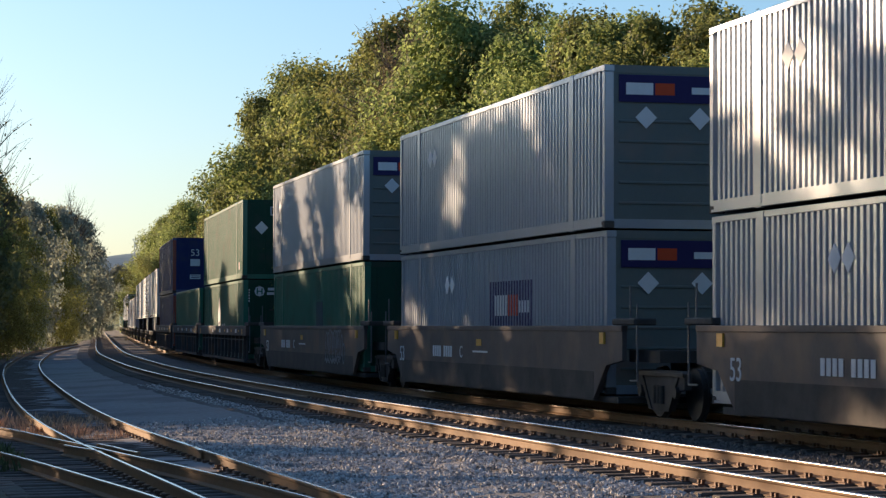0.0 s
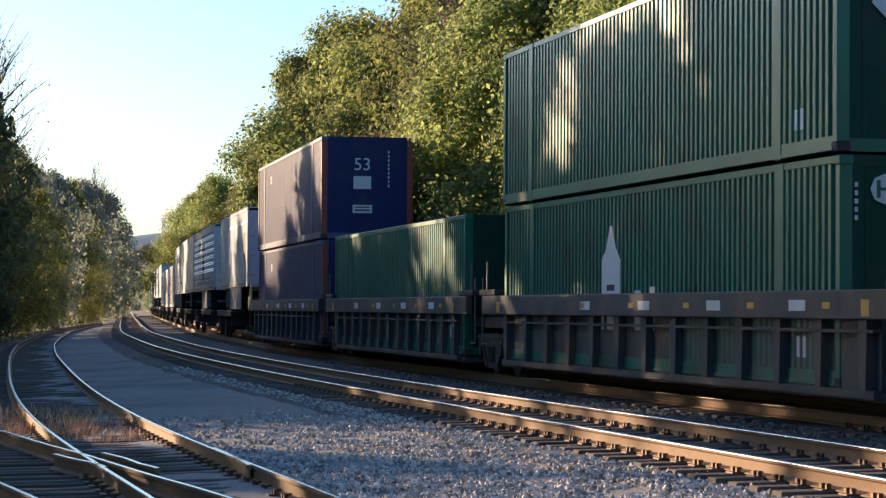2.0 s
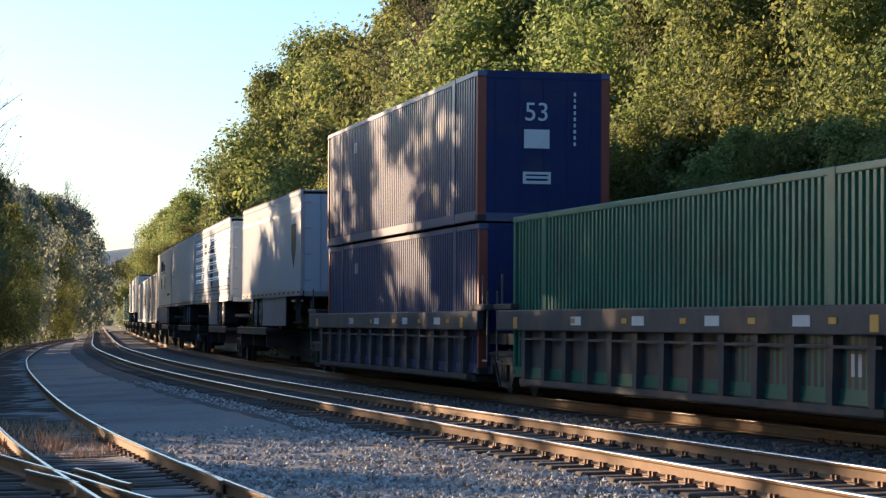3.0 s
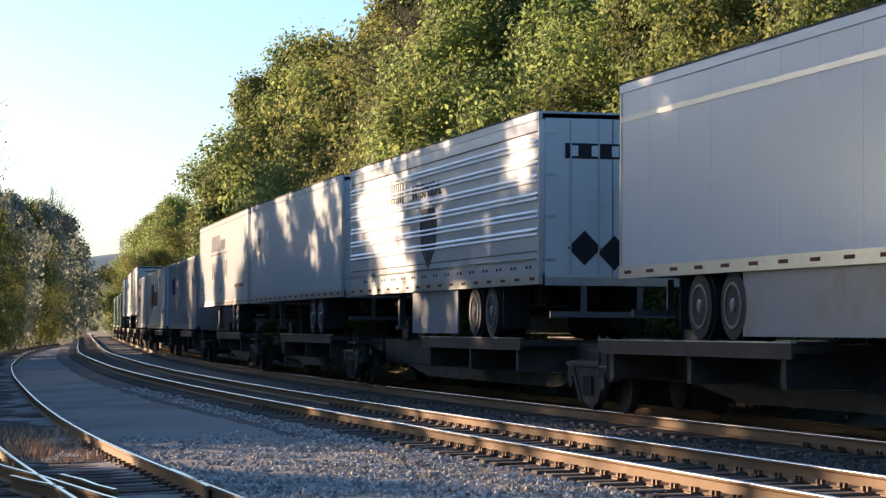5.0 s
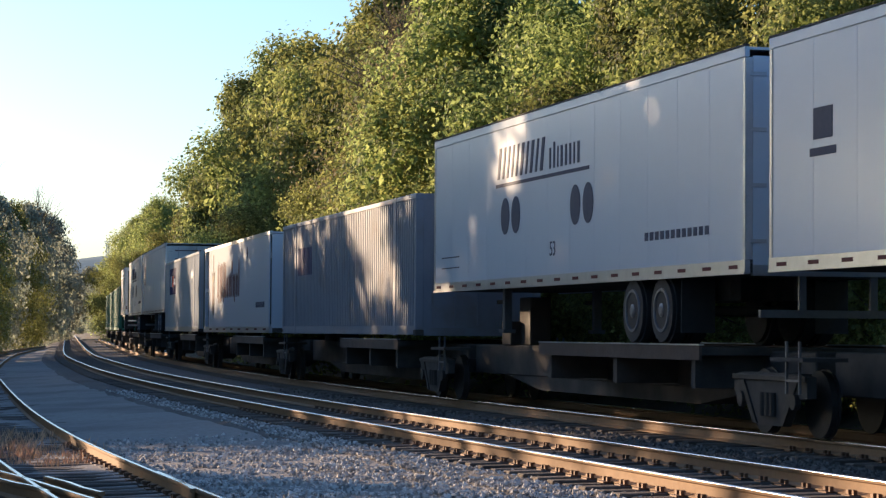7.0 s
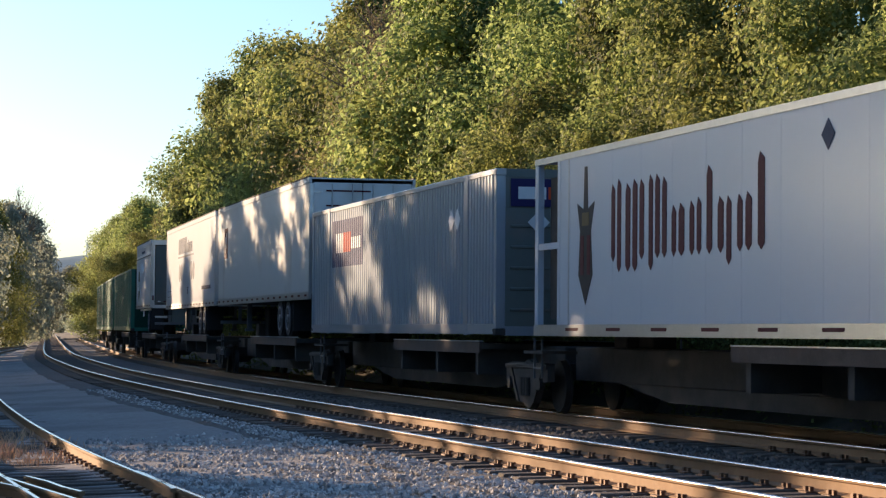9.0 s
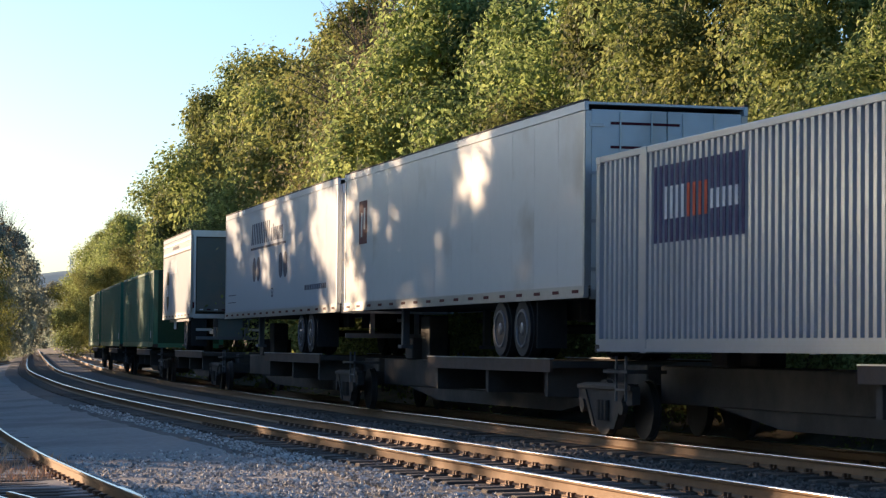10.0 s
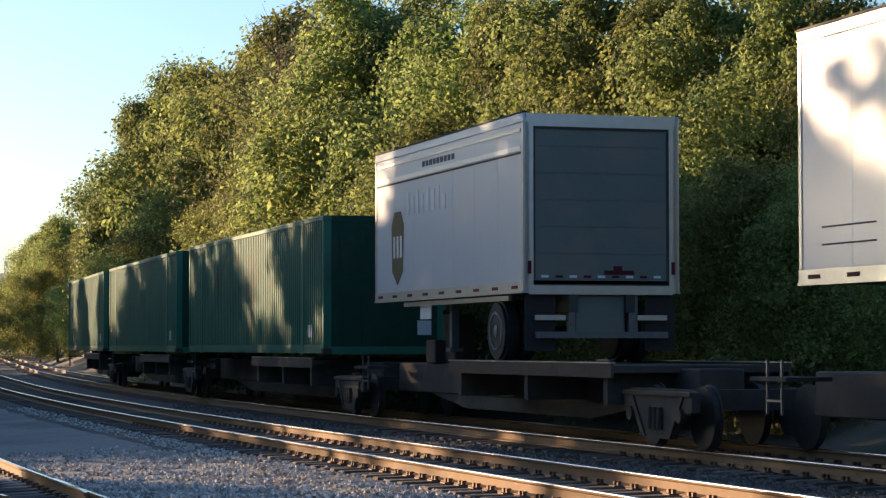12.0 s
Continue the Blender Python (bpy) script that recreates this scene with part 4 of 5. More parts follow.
def parcel_mark(c, where, scale, face):
    """A carrier's sign as plain blocks: navy field, white and orange blocks."""
    x, z = where
    if face == "side":
        rib_decal("logo_panel", c, M["decal_navy"], x - 1.6 * scale, x + 1.6 * scale, z, z + 1.0 * scale, "navy sign panel with white and orange blocks")
        for i, (a, b, m) in enumerate(((1.2, 0.35, "decal_white"), (0.3, -0.45, "decal_orange"), (-0.5, -1.3, "decal_white"))):
            bm = bmesh.new()
            for xx in rib_xs(L53):
                if x + b * scale < xx < x + a * scale:
                    box(bm, xx - 0.047, xx + 0.047, WIDE / 2, WIDE / 2 + 0.008, z + (0.3 if i < 2 else 0.36) * scale, z + (0.72 if i < 2 else 0.6) * scale)
            part("logo_block", bm, M[m], c)
    else:
        ex = -L53 / 2 - 0.014
        boxes("logo_panel", c, M["decal_navy"], (ex - 0.006, ex + 0.006, -1.1, 1.05, 2.22, 2.7), label="navy sign panel with white and orange blocks")
        boxes("logo_block", c, M["decal_white"], (ex - 0.01, ex, 0.42, 0.92, 2.35, 2.56))
        boxes("logo_block", c, M["decal_orange"], (ex - 0.01, ex, 0.02, 0.38, 2.35, 2.56))
        boxes("logo_block", c, M["decal_white"], (ex - 0.01, ex, -0.95, -0.3, 2.38, 2.5))


def silver_container(extra=0):
    c = container("silver ribbed container with navy end sign, sunlit patches", M["silver"], M["end_grey_shaded"], end="ribbed")
    parcel_mark(c, (0, 0), 1, "end")
    placard(c, (-L53 / 2 - 0.02, 0.55, 1.95), "end", 0.28)
    placard(c, (-L53 / 2 - 0.02, -0.45, 1.95), "end", 0.28)
    for x in (extra, extra - 0.45):
        placard(c, (x, WIDE / 2 + 0.006, 2.1), "side", 0.3)
    bars_end(c, M["decal_white"], -0.8, 1.3, 0.3, 0.03, 5)
    return c


def green_container(label, mark):
    c = container(label, M["green"], M["green_end_shaded"], end="panelled")
    ex = -L53 / 2 - 0.02
    if mark == "block":
        boxes("logo_panel", c, M["decal_white"], (ex + 0.005, ex + 0.012, -0.55, 0.3, 2.3, 2.62), label="white block sign with dark bars")
        boxes("logo_block", c, M["decal_black"], (ex, ex + 0.006, 0.02, 0.26, 2.34, 2.58), (ex, ex + 0.006, -0.5, -0.12, 2.38, 2.54))
        lettering("size_number", "53'", 0.3, M["decal_white"], c, (ex + 0.012, -0.15, 1.66), "end", "white number 53")
        placard(c, (ex, 0.62, 1.85), "end", 0.34)
        bars_end(c, M["decal_white"], -0.9, 2.1, 0.08, 0.06, 9, ex)
        boxes("data_plate", c, M["decal_white"], (ex, ex + 0.008, -1.0, -0.4, 0.72, 0.94))
        boxes("data_print", c, M["decal_black"], (ex - 0.004, ex + 0.002, -0.95, -0.45, 0.76, 0.8), (ex - 0.004, ex + 0.002, -0.95, -0.45, 0.84, 0.9))
    elif mark == "round":
        bm = bmesh.new()
        cyl(bm, (ex + 0.006, 0.72, 2.45), 0.19, 0.012, "x", 8)
        part("logo_disc", bm, M["decal_white"], c, "white eight-sided sign")
        boxes("logo_bar", c, M["green"], (ex - 0.004, ex + 0.004, 0.78, 0.83, 2.34, 2.56), (ex - 0.004, ex + 0.004, 0.61, 0.66, 2.34, 2.56), (ex - 0.004, ex + 0.004, 0.64, 0.8, 2.43, 2.47))
        boxes("logo_text_bar", c, M["decal_white"], (ex, ex + 0.008, 0.1, 0.42, 2.48, 2.58), (ex, ex + 0.008, -0.05, 0.45, 2.32, 2.42))
        boxes("end_step", c, M["frame"], (ex - 0.05, ex + 0.01, -0.75, 0.35, 1.75, 1.8))
        bars_end(c, M["decal_white"], -1.05, 2.5, 0.07, 0.07, 7, ex)
        bars_end(c, M["decal_white"], 1.1, 2.5, 0.05, 0.06, 5, ex)
    else:
        boxes("logo_panel", c, M["decal_white"], (ex, ex + 0.01, -1.0, -0.7, 0.4, 0.7))
        placard(c, (ex, -0.3, 1.9), "end", 0.3)
    rib_decal("size_mark", c, M["decal_white"], -6.95, -6.55, 0.35, 0.62, "small white size mark")
    return c


def blue_container():
    c = container("dark blue container with rust-red corner posts", M["blue"], M["blue_end_shaded"], posts=M["red"], end="panelled")
    ex = -L53 / 2 - 0.02
    lettering("size_number", "53", 0.5, M["decal_white"], c, (ex + 0.012, 0.15, 1.93), "end", "white number 53")
    boxes("data_plate", c, M["decal_white"], (ex, ex + 0.01, -0.1, 0.4, 1.4, 1.76))
    boxes("data_plate", c, M["decal_white"], (ex, ex + 0.01, -0.13, 0.42, 0.72, 0.95))
    boxes("data_print", c, M["decal_navy"], (ex - 0.004, ex + 0.004, -0.07, 0.36, 0.78, 0.82), (ex - 0.004, ex + 0.004, -0.07, 0.36, 0.87, 0.9))
    bars_end(c, M["decal_white"], -0.6, 2.45, 0.05, 0.07, 9, ex)
    rib_decal("side_mark", c, M["decal_white"], 4.2, 4.6, 2.15, 2.4)
    return c


def slit_panels(parent, material, x0, x1, y, z0, z1, out, wide=1.22, ribs=False):
    """The sheets of a trailer's side, each with its own edges."""
    n = max(1, round((x1 - x0) / wide))
    w = (x1 - x0) / n
    shared = None
    for i in range(n):
        a = x0 + i * w
        if shared is None:
            bm = bmesh.new()
            box(bm, 0.002, w - 0.002, min(0, -out * 0.03), max(0, -out * 0.03), z0, z1, bevel=0.003)
            shared = bpy.data.meshes.new("side_panel")
            bm.to_mesh(shared)
            bm.free()
            shared.materials.append(material)
        ob = new("side_panel", shared)
        ob.matrix_basis = pose(a, y, 0)
        ob.parent = parent


def road_wheel(parent, x, y, z=1.12 + 0.5, r=0.5):
    out = 1 if y > 0 else -1
    bm = bmesh.new()
    cyl(bm, (x, y, z), r, 0.26, "y", 28)
    edges = [e for e in bm.edges if e.is_manifold and any(len(f.verts) > 6 for f in e.link_faces)]
    bmesh.ops.bevel(bm, geom=edges, offset=0.05, segments=2, affect="EDGES")
    tyre = part("tyre", bm, M["tyre"], parent)
    bm = bmesh.new()
    n = 24
    rings = [[bm.verts.new((x + rr * math.cos(6.2832 * i / n), y + out * yy, z + rr * math.sin(6.2832 * i / n))) for i in range(n)] for rr, yy in ((r * 0.64, 0.128), (r * 0.62, 0.15), (r * 0.55, 0.15), (r * 0.5, 0.06), (r * 0.2, 0.05), (r * 0.2, 0.14), (r * 0.12, 0.16))]
    for u, v in zip(rings, rings[1:]):
        for i in range(n):
            bm.faces.new((u[i], u[(i + 1) % n], v[(i + 1) % n], v[i]))
    bm.faces.new(rings[-1])
    bmesh.ops.recalc_face_normals(bm, faces=bm.faces)
    part("rim", bm, M["rim"], tyre)


def side_rib(parent, x0, x1, y, out, z):
    """A long pressed rib whose upper face slopes outwards."""
    bm = bmesh.new()
    outline = [(y, z + 0.06), (y + out * 0.032, z + 0.02), (y + out * 0.032, z + 0.008), (y, z)]
    rings = [[bm.verts.new((x, yy, zz)) for yy, zz in outline] for x in (x0, x1)]
    for i in range(3):
        bm.faces.new((rings[0][i], rings[0][i + 1], rings[1][i + 1], rings[1][i]))
    bm.faces.new(rings[0])
    bm.faces.new(rings[1][::-1])
    bmesh.ops.recalc_face_normals(bm, faces=bm.faces)
    return part("side_rib", bm, M["rib_white"], parent)


def trailer(label, paint, length=L53, bogie_end=-1, axles=2, seams=1.22, skirt=None, ribs=False, end_paint=None, end_kind="door", marker=True, floor=2.06, top=5.0, group="trailers on the train"):
    """A road trailer set on the train: box body, rails, bogie with tyres, landing legs. The end that faces -x leads."""
    c = thing("semi_trailer", label, "trailer", group)
    h, y = length / 2, WIDE / 2
    for out in (1, -1):
        slit_panels(c, paint, -h + 0.09, h - 0.09, out * y, floor + 0.18, top - 0.14, out, seams)
        boxes("bottom_rail", c, M["trim"], (-h, h, out * (y - 0.06), out * (y + 0.014), floor, floor + 0.18), (-h, h, out * (y - 0.05), out * (y + 0.03), floor, floor + 0.03))
        boxes("top_rail", c, paint, (-h, h, out * (y - 0.05), out * (y + 0.016), top - 0.14, top), bevel=0.008)
        boxes("roof_edge", c, M["frame"], (-h, h, out * (y - 0.05), out * (y + 0.02), top + 0.001, top + 0.028))
        for x in (-h, h):
            sx = 1 if x < 0 else -1
            boxes("corner_post", c, M["trim"], (x, x + sx * 0.09, out * (y - 0.1), out * (y + 0.012), floor + 0.18, top - 0.14), bevel=0.01)
        if marker:
            shared = None
            n = int(length / 0.95)
            for i in range(n):
                x = -h + 0.4 + i * (length - 0.8) / (n - 1)
                if shared is None:
                    bm = bmesh.new()
                    box(bm, -0.15, 0.15, min(0, out * 0.006), max(0, out * 0.006), 0, 0.05)
                    shared = bpy.data.meshes.new("reflector_strip")
                    bm.to_mesh(shared)
                    bm.free()
                    shared.materials.append(M["decal_red"])
                ob = new("reflector_strip", shared)
                ob.matrix_basis = pose(x, out * (y + 0.014), floor + 0.07)
                ob.parent = c
        if ribs:
            for k in range(6):
                for dz in (0.0, 0.085):
                    z = top - 2.12 + k * 0.303 + dz
                    side_rib(c, -h + 0.1, h - 0.1, out * y, out, z)
            boxes("top_band", c, M["white"], (-h + 0.1, h - 0.1, out * (y - 0.004), out * (y + 0.012), top - 0.33, top - 0.145))
            boxes("band_gutter", c, M["frame"], (-h + 0.1, h - 0.1, out * (y - 0.004), out * (y + 0.01), top - 0.352, top - 0.334))
            boxes("rub_rail", c, M["alu"], (-h + 0.1, h - 0.1, out * (y - 0.004), out * (y + 0.035), top - 2.52, top - 2.49))
            boxes("rub_gutter", c, M["frame"], (-h + 0.1, h - 0.1, out * (y - 0.004), out * (y + 0.01), top - 2.39, top - 2.37))
            bm = bmesh.new()
            box(bm, -0.06, 0.06, -0.006, 0.006, -0.025, 0.025)
            shared = bpy.data.meshes.new("side_print")
            bm.to_mesh(shared)
            bm.free()
            shared.materials.append(M["decal_black"])
            for k in range(15):
                for j in (0, 0.24):
                    ob = new("side_print", shared)
                    ob.matrix_basis = pose(-h + 0.56 + k * 0.98 + j, out * y, top - 2.64)
                    ob.parent = c
    boxes("roof", c, paint, (-h + 0.02, h - 0.02, -y + 0.05, y - 0.05, top - 0.04, top - 0.005))
    boxes("floor", c, M["frame"], (-h + 0.02, h - 0.02, -y + 0.07, y - 0.07, floor + 0.02, floor + 0.14))
    ends = end_paint or paint
    boxes("rear_wall", c, ends, (h - 0.06, h - 0.004, -y + 0.1, y - 0.1, floor + 0.1, top - 0.1))
    if end_kind == "door":
        for s, name in ((1, "door"), (-1, "door")):
            d = boxes(name, c, ends, (-h + 0.004, -h + 0.06, min(s * 0.01, s * (y - 0.1)), max(s * 0.01, s * (y - 0.1)), floor + 0.12, top - 0.12))
            for yy in (0.25, 0.75):
                bm = bmesh.new()
                cyl(bm, (-h - 0.012, s * yy, (floor + top) / 2), 0.014, top - floor - 0.3, "z", 8)
                part("lock_rod", bm, M["trim"], d)
            for k in range(4):
                z = floor + 0.4 + k * 0.72
                boxes("hinge", d, M["trim"], (-h - 0.015, -h + 0.01, min(s * (y - 0.28), s * (y - 0.06)), max(s * (y - 0.28), s * (y - 0.06)), z, z + 0.05))
    else:
        boxes("rear_door", c, ends, (-h + 0.03, -h + 0.09, -y + 0.16, y - 0.16, floor + 0.2, top - 0.2))
        boxes("door_frame", c, M["trim"], (-h, -h + 0.08, -y + 0.02, -y + 0.16, floor, top), (-h, -h + 0.08, y - 0.16, y - 0.02, floor, top), (-h, -h + 0.08, -y + 0.16, y - 0.16, top - 0.2, top))
        boxes("tail_box", c, M["end_grey_shaded"], (-h + 0.1, -h + 0.5, -0.42, 0.42, floor - 0.62, floor - 0.02), bevel=0.02)
        boxes("tail_post", c, M["end_grey_shaded"], (-h + 0.06, -h + 0.16, -0.62, -0.48, floor - 0.7, floor - 0.02))
        for s in (1, -1):
            boxes("tail_light_bar", c, M["trim"], (-h + 0.02, -h + 0.06, s * 0.85 - 0.25, s * 0.85 + 0.25, floor - 0.42, floor - 0.34))
            boxes("side_marker", c, M["decal_red"], (-h - 0.006, -h + 0.02, s * 1.2 - 0.03, s * 1.2 + 0.03, floor + 0.3, floor + 0.5))
    boxes("rear_sill", c, M["trim"], (-h - 0.006, -h + 0.07, -y + 0.1, y - 0.1, floor - 0.02, floor + 0.12))
    bx = bogie_end * (h - 3.9) if axles == 2 else bogie_end * (h - 1.5)
    boxes("bogie_frame", c, M["frame"], (bx - 1.5, bx + 1.5, -0.55, -0.4, floor - 0.3, floor + 0.02), (bx - 1.5, bx + 1.5, 0.4, 0.55, floor - 0.3, floor + 0.02))
    for k in range(axles):
        x = bx + (k - (axles - 1) / 2) * 1.24
        bm = bmesh.new()
        cyl(bm, (x, 0, 1.62), 0.07, 2.2, "y", 10)
        part("axle", bm, M["frame"], c)
        for yy in (-1.12, 1.12):
            road_wheel(c, x, yy)
            road_wheel(c, x, yy - math.copysign(0.3, yy))
    lx = -bogie_end * (h - 3.6)
    for yy in (-0.85, 0.85):
        boxes("landing_leg", c, M["rim"], (lx - 0.07, lx + 0.07, yy - 0.07, yy + 0.07, 1.35, floor + 0.02), (lx - 0.14, lx + 0.14, yy - 0.12, yy + 0.12, 1.28, 1.35), bevel=0.008)
        boxes("leg_brace", c, M["frame"], (lx + 0.05, lx + 0.6, yy - 0.03, yy + 0.03, floor - 0.25, floor - 0.18))
    for s in (1, -1):
        boxes("mud_flap", c, M["tyre"], (bx + bogie_end * 1.4, bx + bogie_end * 1.42, s * 1.0 - 0.25, s * 1.0 + 0.25, 1.3, floor))
    boxes("underride_guard", c, M["rim"], (bogie_end * (h - 0.05), bogie_end * (h + 0.02), -1.1, 1.1, 1.5, 1.6), (bogie_end * (h - 0.06), bogie_end * (h - 0.01), 0.45, 0.55, 1.55, floor), (bogie_end * (h - 0.06), bogie_end * (h - 0.01), -0.55, -0.45, 1.55, floor))
    if skirt:
        a, b = skirt
        boxes("side_skirt", c, M["steelgrey"], (a, b, y - 0.08, y - 0.05, floor - 0.85, floor), (a, b, -y + 0.05, -y + 0.08, floor - 0.85, floor))
    return c


def flat_mark(parent, name, material, x0, x1, z0, z1, lift=0.006, label=""):
    return boxes(name, parent, material, (x0, x1, WIDE / 2 - 0.002, WIDE / 2 + lift, z0, z1), label=label)


def word_blocks(parent, material, x_start, z, height, widths, gap=0.06, lift=0.008, slant=0.0, name="sign_letter_bar"):
    """A maker's word as upright plain bars, running towards -x."""
    x = x_start
    for w, hh in widths:
        y = WIDE / 2
        poly_prism(name, parent, material, [(x, z), (x - w, z), (x - w - slant, z + height * hh), (x - slant, z + height * hh)], y, y + lift)
        x -= w + gap


def oval(parent, name, material, x, z, rx, rz, lift=0.008):
    n = 24
    return poly_prism(name, parent, material, [(x + rx * math.cos(6.2832 * i / n), z + rz * math.sin(6.2832 * i / n)) for i in range(n)], WIDE / 2 - 0.002, WIDE / 2 + lift)


def alliance_trailer():
    c = trailer("white trailer with slate lettering bars and ovals", M["white"])
    word_blocks(c, M["decal_slate"], 3.6, 3.98, 0.55, [(0.13, 1), (0.11, 1), (0.1, 1), (0.1, 1), (0.1, 1), (0.14, 1), (0.1, 1), (0.14, 1), (0.11, 1), (0.16, 1)], 0.17, slant=0.14)
    word_blocks(c, M["decal_slate"], 0.5, 3.98, 0.34, [(0.09, 1), (0.09, 1.25), (0.05, 1), (0.1, 1), (0.1, 1), (0.09, 1), (0.07, 1), (0.1, 1)], 0.13)
    flat_mark(c, "underline", M["decal_slate"], -1.6, 3.7, 3.84, 3.9)
    for x in (3.1, 2.45, -0.9, -1.55):
        oval(c, "oval_mark", M["decal_slate"], x, 3.32, 0.26, 0.32)
    lettering("size_number", "53", 0.34, M["decal_slate"], c, (0.3, WIDE / 2 + 0.002, 2.55), "side", "small dark number 53")
    word_blocks(c, M["decal_slate"], -4.2, 2.62, 0.12, [(0.14, 1)] * 12, 0.08)
    boxes("data_plate", c, M["decal_slate"], (6.2, 7.5, WIDE / 2, WIDE / 2 + 0.005, 2.5, 2.52), (6.2, 7.5, WIDE / 2, WIDE / 2 + 0.005, 2.7, 2.72))
    return c


def sign_strokes(parent, x_start, z):
    """A carrier's word as plain upright strokes with pointed ends, uneven in height and width."""
    rng = random.Random(31)
    x, y = x_start, WIDE / 2
    for tall, strokes in ((1.2, 2), (1.15, 3), (1.15, 3), (0.72, 2), (0.74, 2), (1.15, 1), (0.72, 2), (0.74, 2), (1.2, 1)):
        for k in range(strokes):
            hh = tall * rng.uniform(0.92, 1.0)
            w = rng.uniform(0.15, 0.21)
            low = z - (0.16 if rng.random() < 0.15 else 0.0)
            poly_prism("sign_stroke", parent, M["decal_red"], [(x, low + 0.08), (x - w / 2, low), (x - w, low + 0.08), (x - w, z + hh - 0.06), (x - w * 0.3, z + hh + 0.03), (x, z + hh - 0.1)], y, y + 0.008)
            x -= w + 0.1
        x -= 0.1


def truck_under(parent, x):
    """A two-axle railway truck under a joint."""
    for s in (1, -1):
        y0, y1 = (0.98, 1.1) if s > 0 else (-1.1, -0.98)
        poly_prism("side_frame", parent, M["frame"], [(x - 1.2, 0.76), (x - 1.2, 0.5), (x - 0.72, 0.46), (x - 0.42, 0.13), (x + 0.42, 0.13), (x + 0.72, 0.46), (x + 1.2, 0.5), (x + 1.2, 0.76), (x + 0.9, 0.8), (x - 0.9, 0.8)], y0, y1)
        bm = bmesh.new()
        for k in (-0.16, 0.0, 0.16):
            cyl(bm, (x + k, s * 1.11, 0.4), 0.06, 0.3, "z", 10)
        part("spring", bm, M["steelwheel"], parent)
        boxes("top_flange", parent, M["steelwheel"], (x - 1.2, x + 1.2, min(s * 1.1, s * 1.13), max(s * 1.1, s * 1.13), 0.7, 0.77), bevel=0.008)
        for k in (-1, 1):
            poly_prism("side_strut", parent, M["steelwheel"], [(x + k * 0.95, 0.7), (x + k * 0.82, 0.7), (x + k * 0.38, 0.15), (x + k * 0.5, 0.15)], min(s * 1.1, s * 1.125), max(s * 1.1, s * 1.125))
        for k in (-0.87, 0.87):
            bm = bmesh.new()
            cyl(bm, (x + k, s * 0.755, 0.42), 0.42, 0.11, "y", 28)
            cyl(bm, (x + k, s * 0.71, 0.42), 0.445, 0.03, "y", 28)
            w = part("wheel", bm, M["steelwheel"], parent)
            bm = bmesh.new()
            cyl(bm, (x + k, s * 1.12, 0.45), 0.1, 0.08, "y", 14)
            part("bearing_cap", bm, M["steelwheel"], w)
    boxes("bolster", parent, M["frame"], (x - 0.2, x + 0.2, -1.0, 1.0, 0.5, 0.78))


def spine_car(x0, x1, dx0, dx1, label="low black spine car unit with worn deck edges"):
    """A unit of a skeleton flat car: sill, wheel deck, hitch and the truck under its leading joint."""
    c = thing("flat_car", label, "rail car", "units of the train")
    boxes("centre_sill", c, M["frame"], (x0 + 0.3, x1 - 0.3, -0.33, 0.33, 0.5, 1.06), bevel=0.02)
    boxes("wheel_deck", c, M["frame"], (dx0, dx1, -1.33, 1.33, 1.0, 1.1))
    for s in (1, -1):
        boxes("deck_edge", c, M["deck"], (dx0, dx1, min(s * 1.33, s * 1.37), max(s * 1.33, s * 1.37), 0.93, 1.13))
        boxes("deck_lip", c, M["trim"], (dx0, dx1, min(s * 1.3, s * 1.38), max(s * 1.3, s * 1.38), 1.131, 1.15))
        for xx in (dx0 + 0.4, (dx0 + dx1) / 2, dx1 - 0.4):
            poly_prism("deck_bracket", c, M["frame"], [(xx - 0.08, 0.55), (xx + 0.08, 0.55), (xx + 0.08, 1.0), (xx - 0.08, 1.0)], min(s * 0.33, s * 1.3), max(s * 0.33, s * 1.3))
        boxes("grab_iron", c, M["rim"], (x1 - 1.2, x1 - 1.17, s * 1.2 - 0.015, s * 1.2 + 0.015, 0.55, 1.2), (x1 - 0.8, x1 - 0.77, s * 1.2 - 0.015, s * 1.2 + 0.015, 0.55, 1.2), (x1 - 1.2, x1 - 0.77, s * 1.2 - 0.012, s * 1.2 + 0.012, 0.7, 0.73))
        boxes("end_step", c, M["frame"], (x1 - 1.5, x1 - 0.5, s * 1.0 - 0.3, s * 1.0 + 0.3, 0.95, 1.0))
    boxes("hitch", c, M["frame"], (x1 - 3.0, x1 - 2.4, -0.4, 0.4, 1.06, 1.5), (x1 - 3.6, x1 - 2.9, -0.2, 0.2, 1.06, 1.95), bevel=0.02)
    poly_prism("bottom_fish_belly", c, M["frame"], [(x0 + 2.4, 0.5), (x0 + 4.6, 0.26), (x1 - 4.6, 0.26), (x1 - 2.4, 0.5)], -0.3, 0.3)
    truck_under(c, x0)
    return c


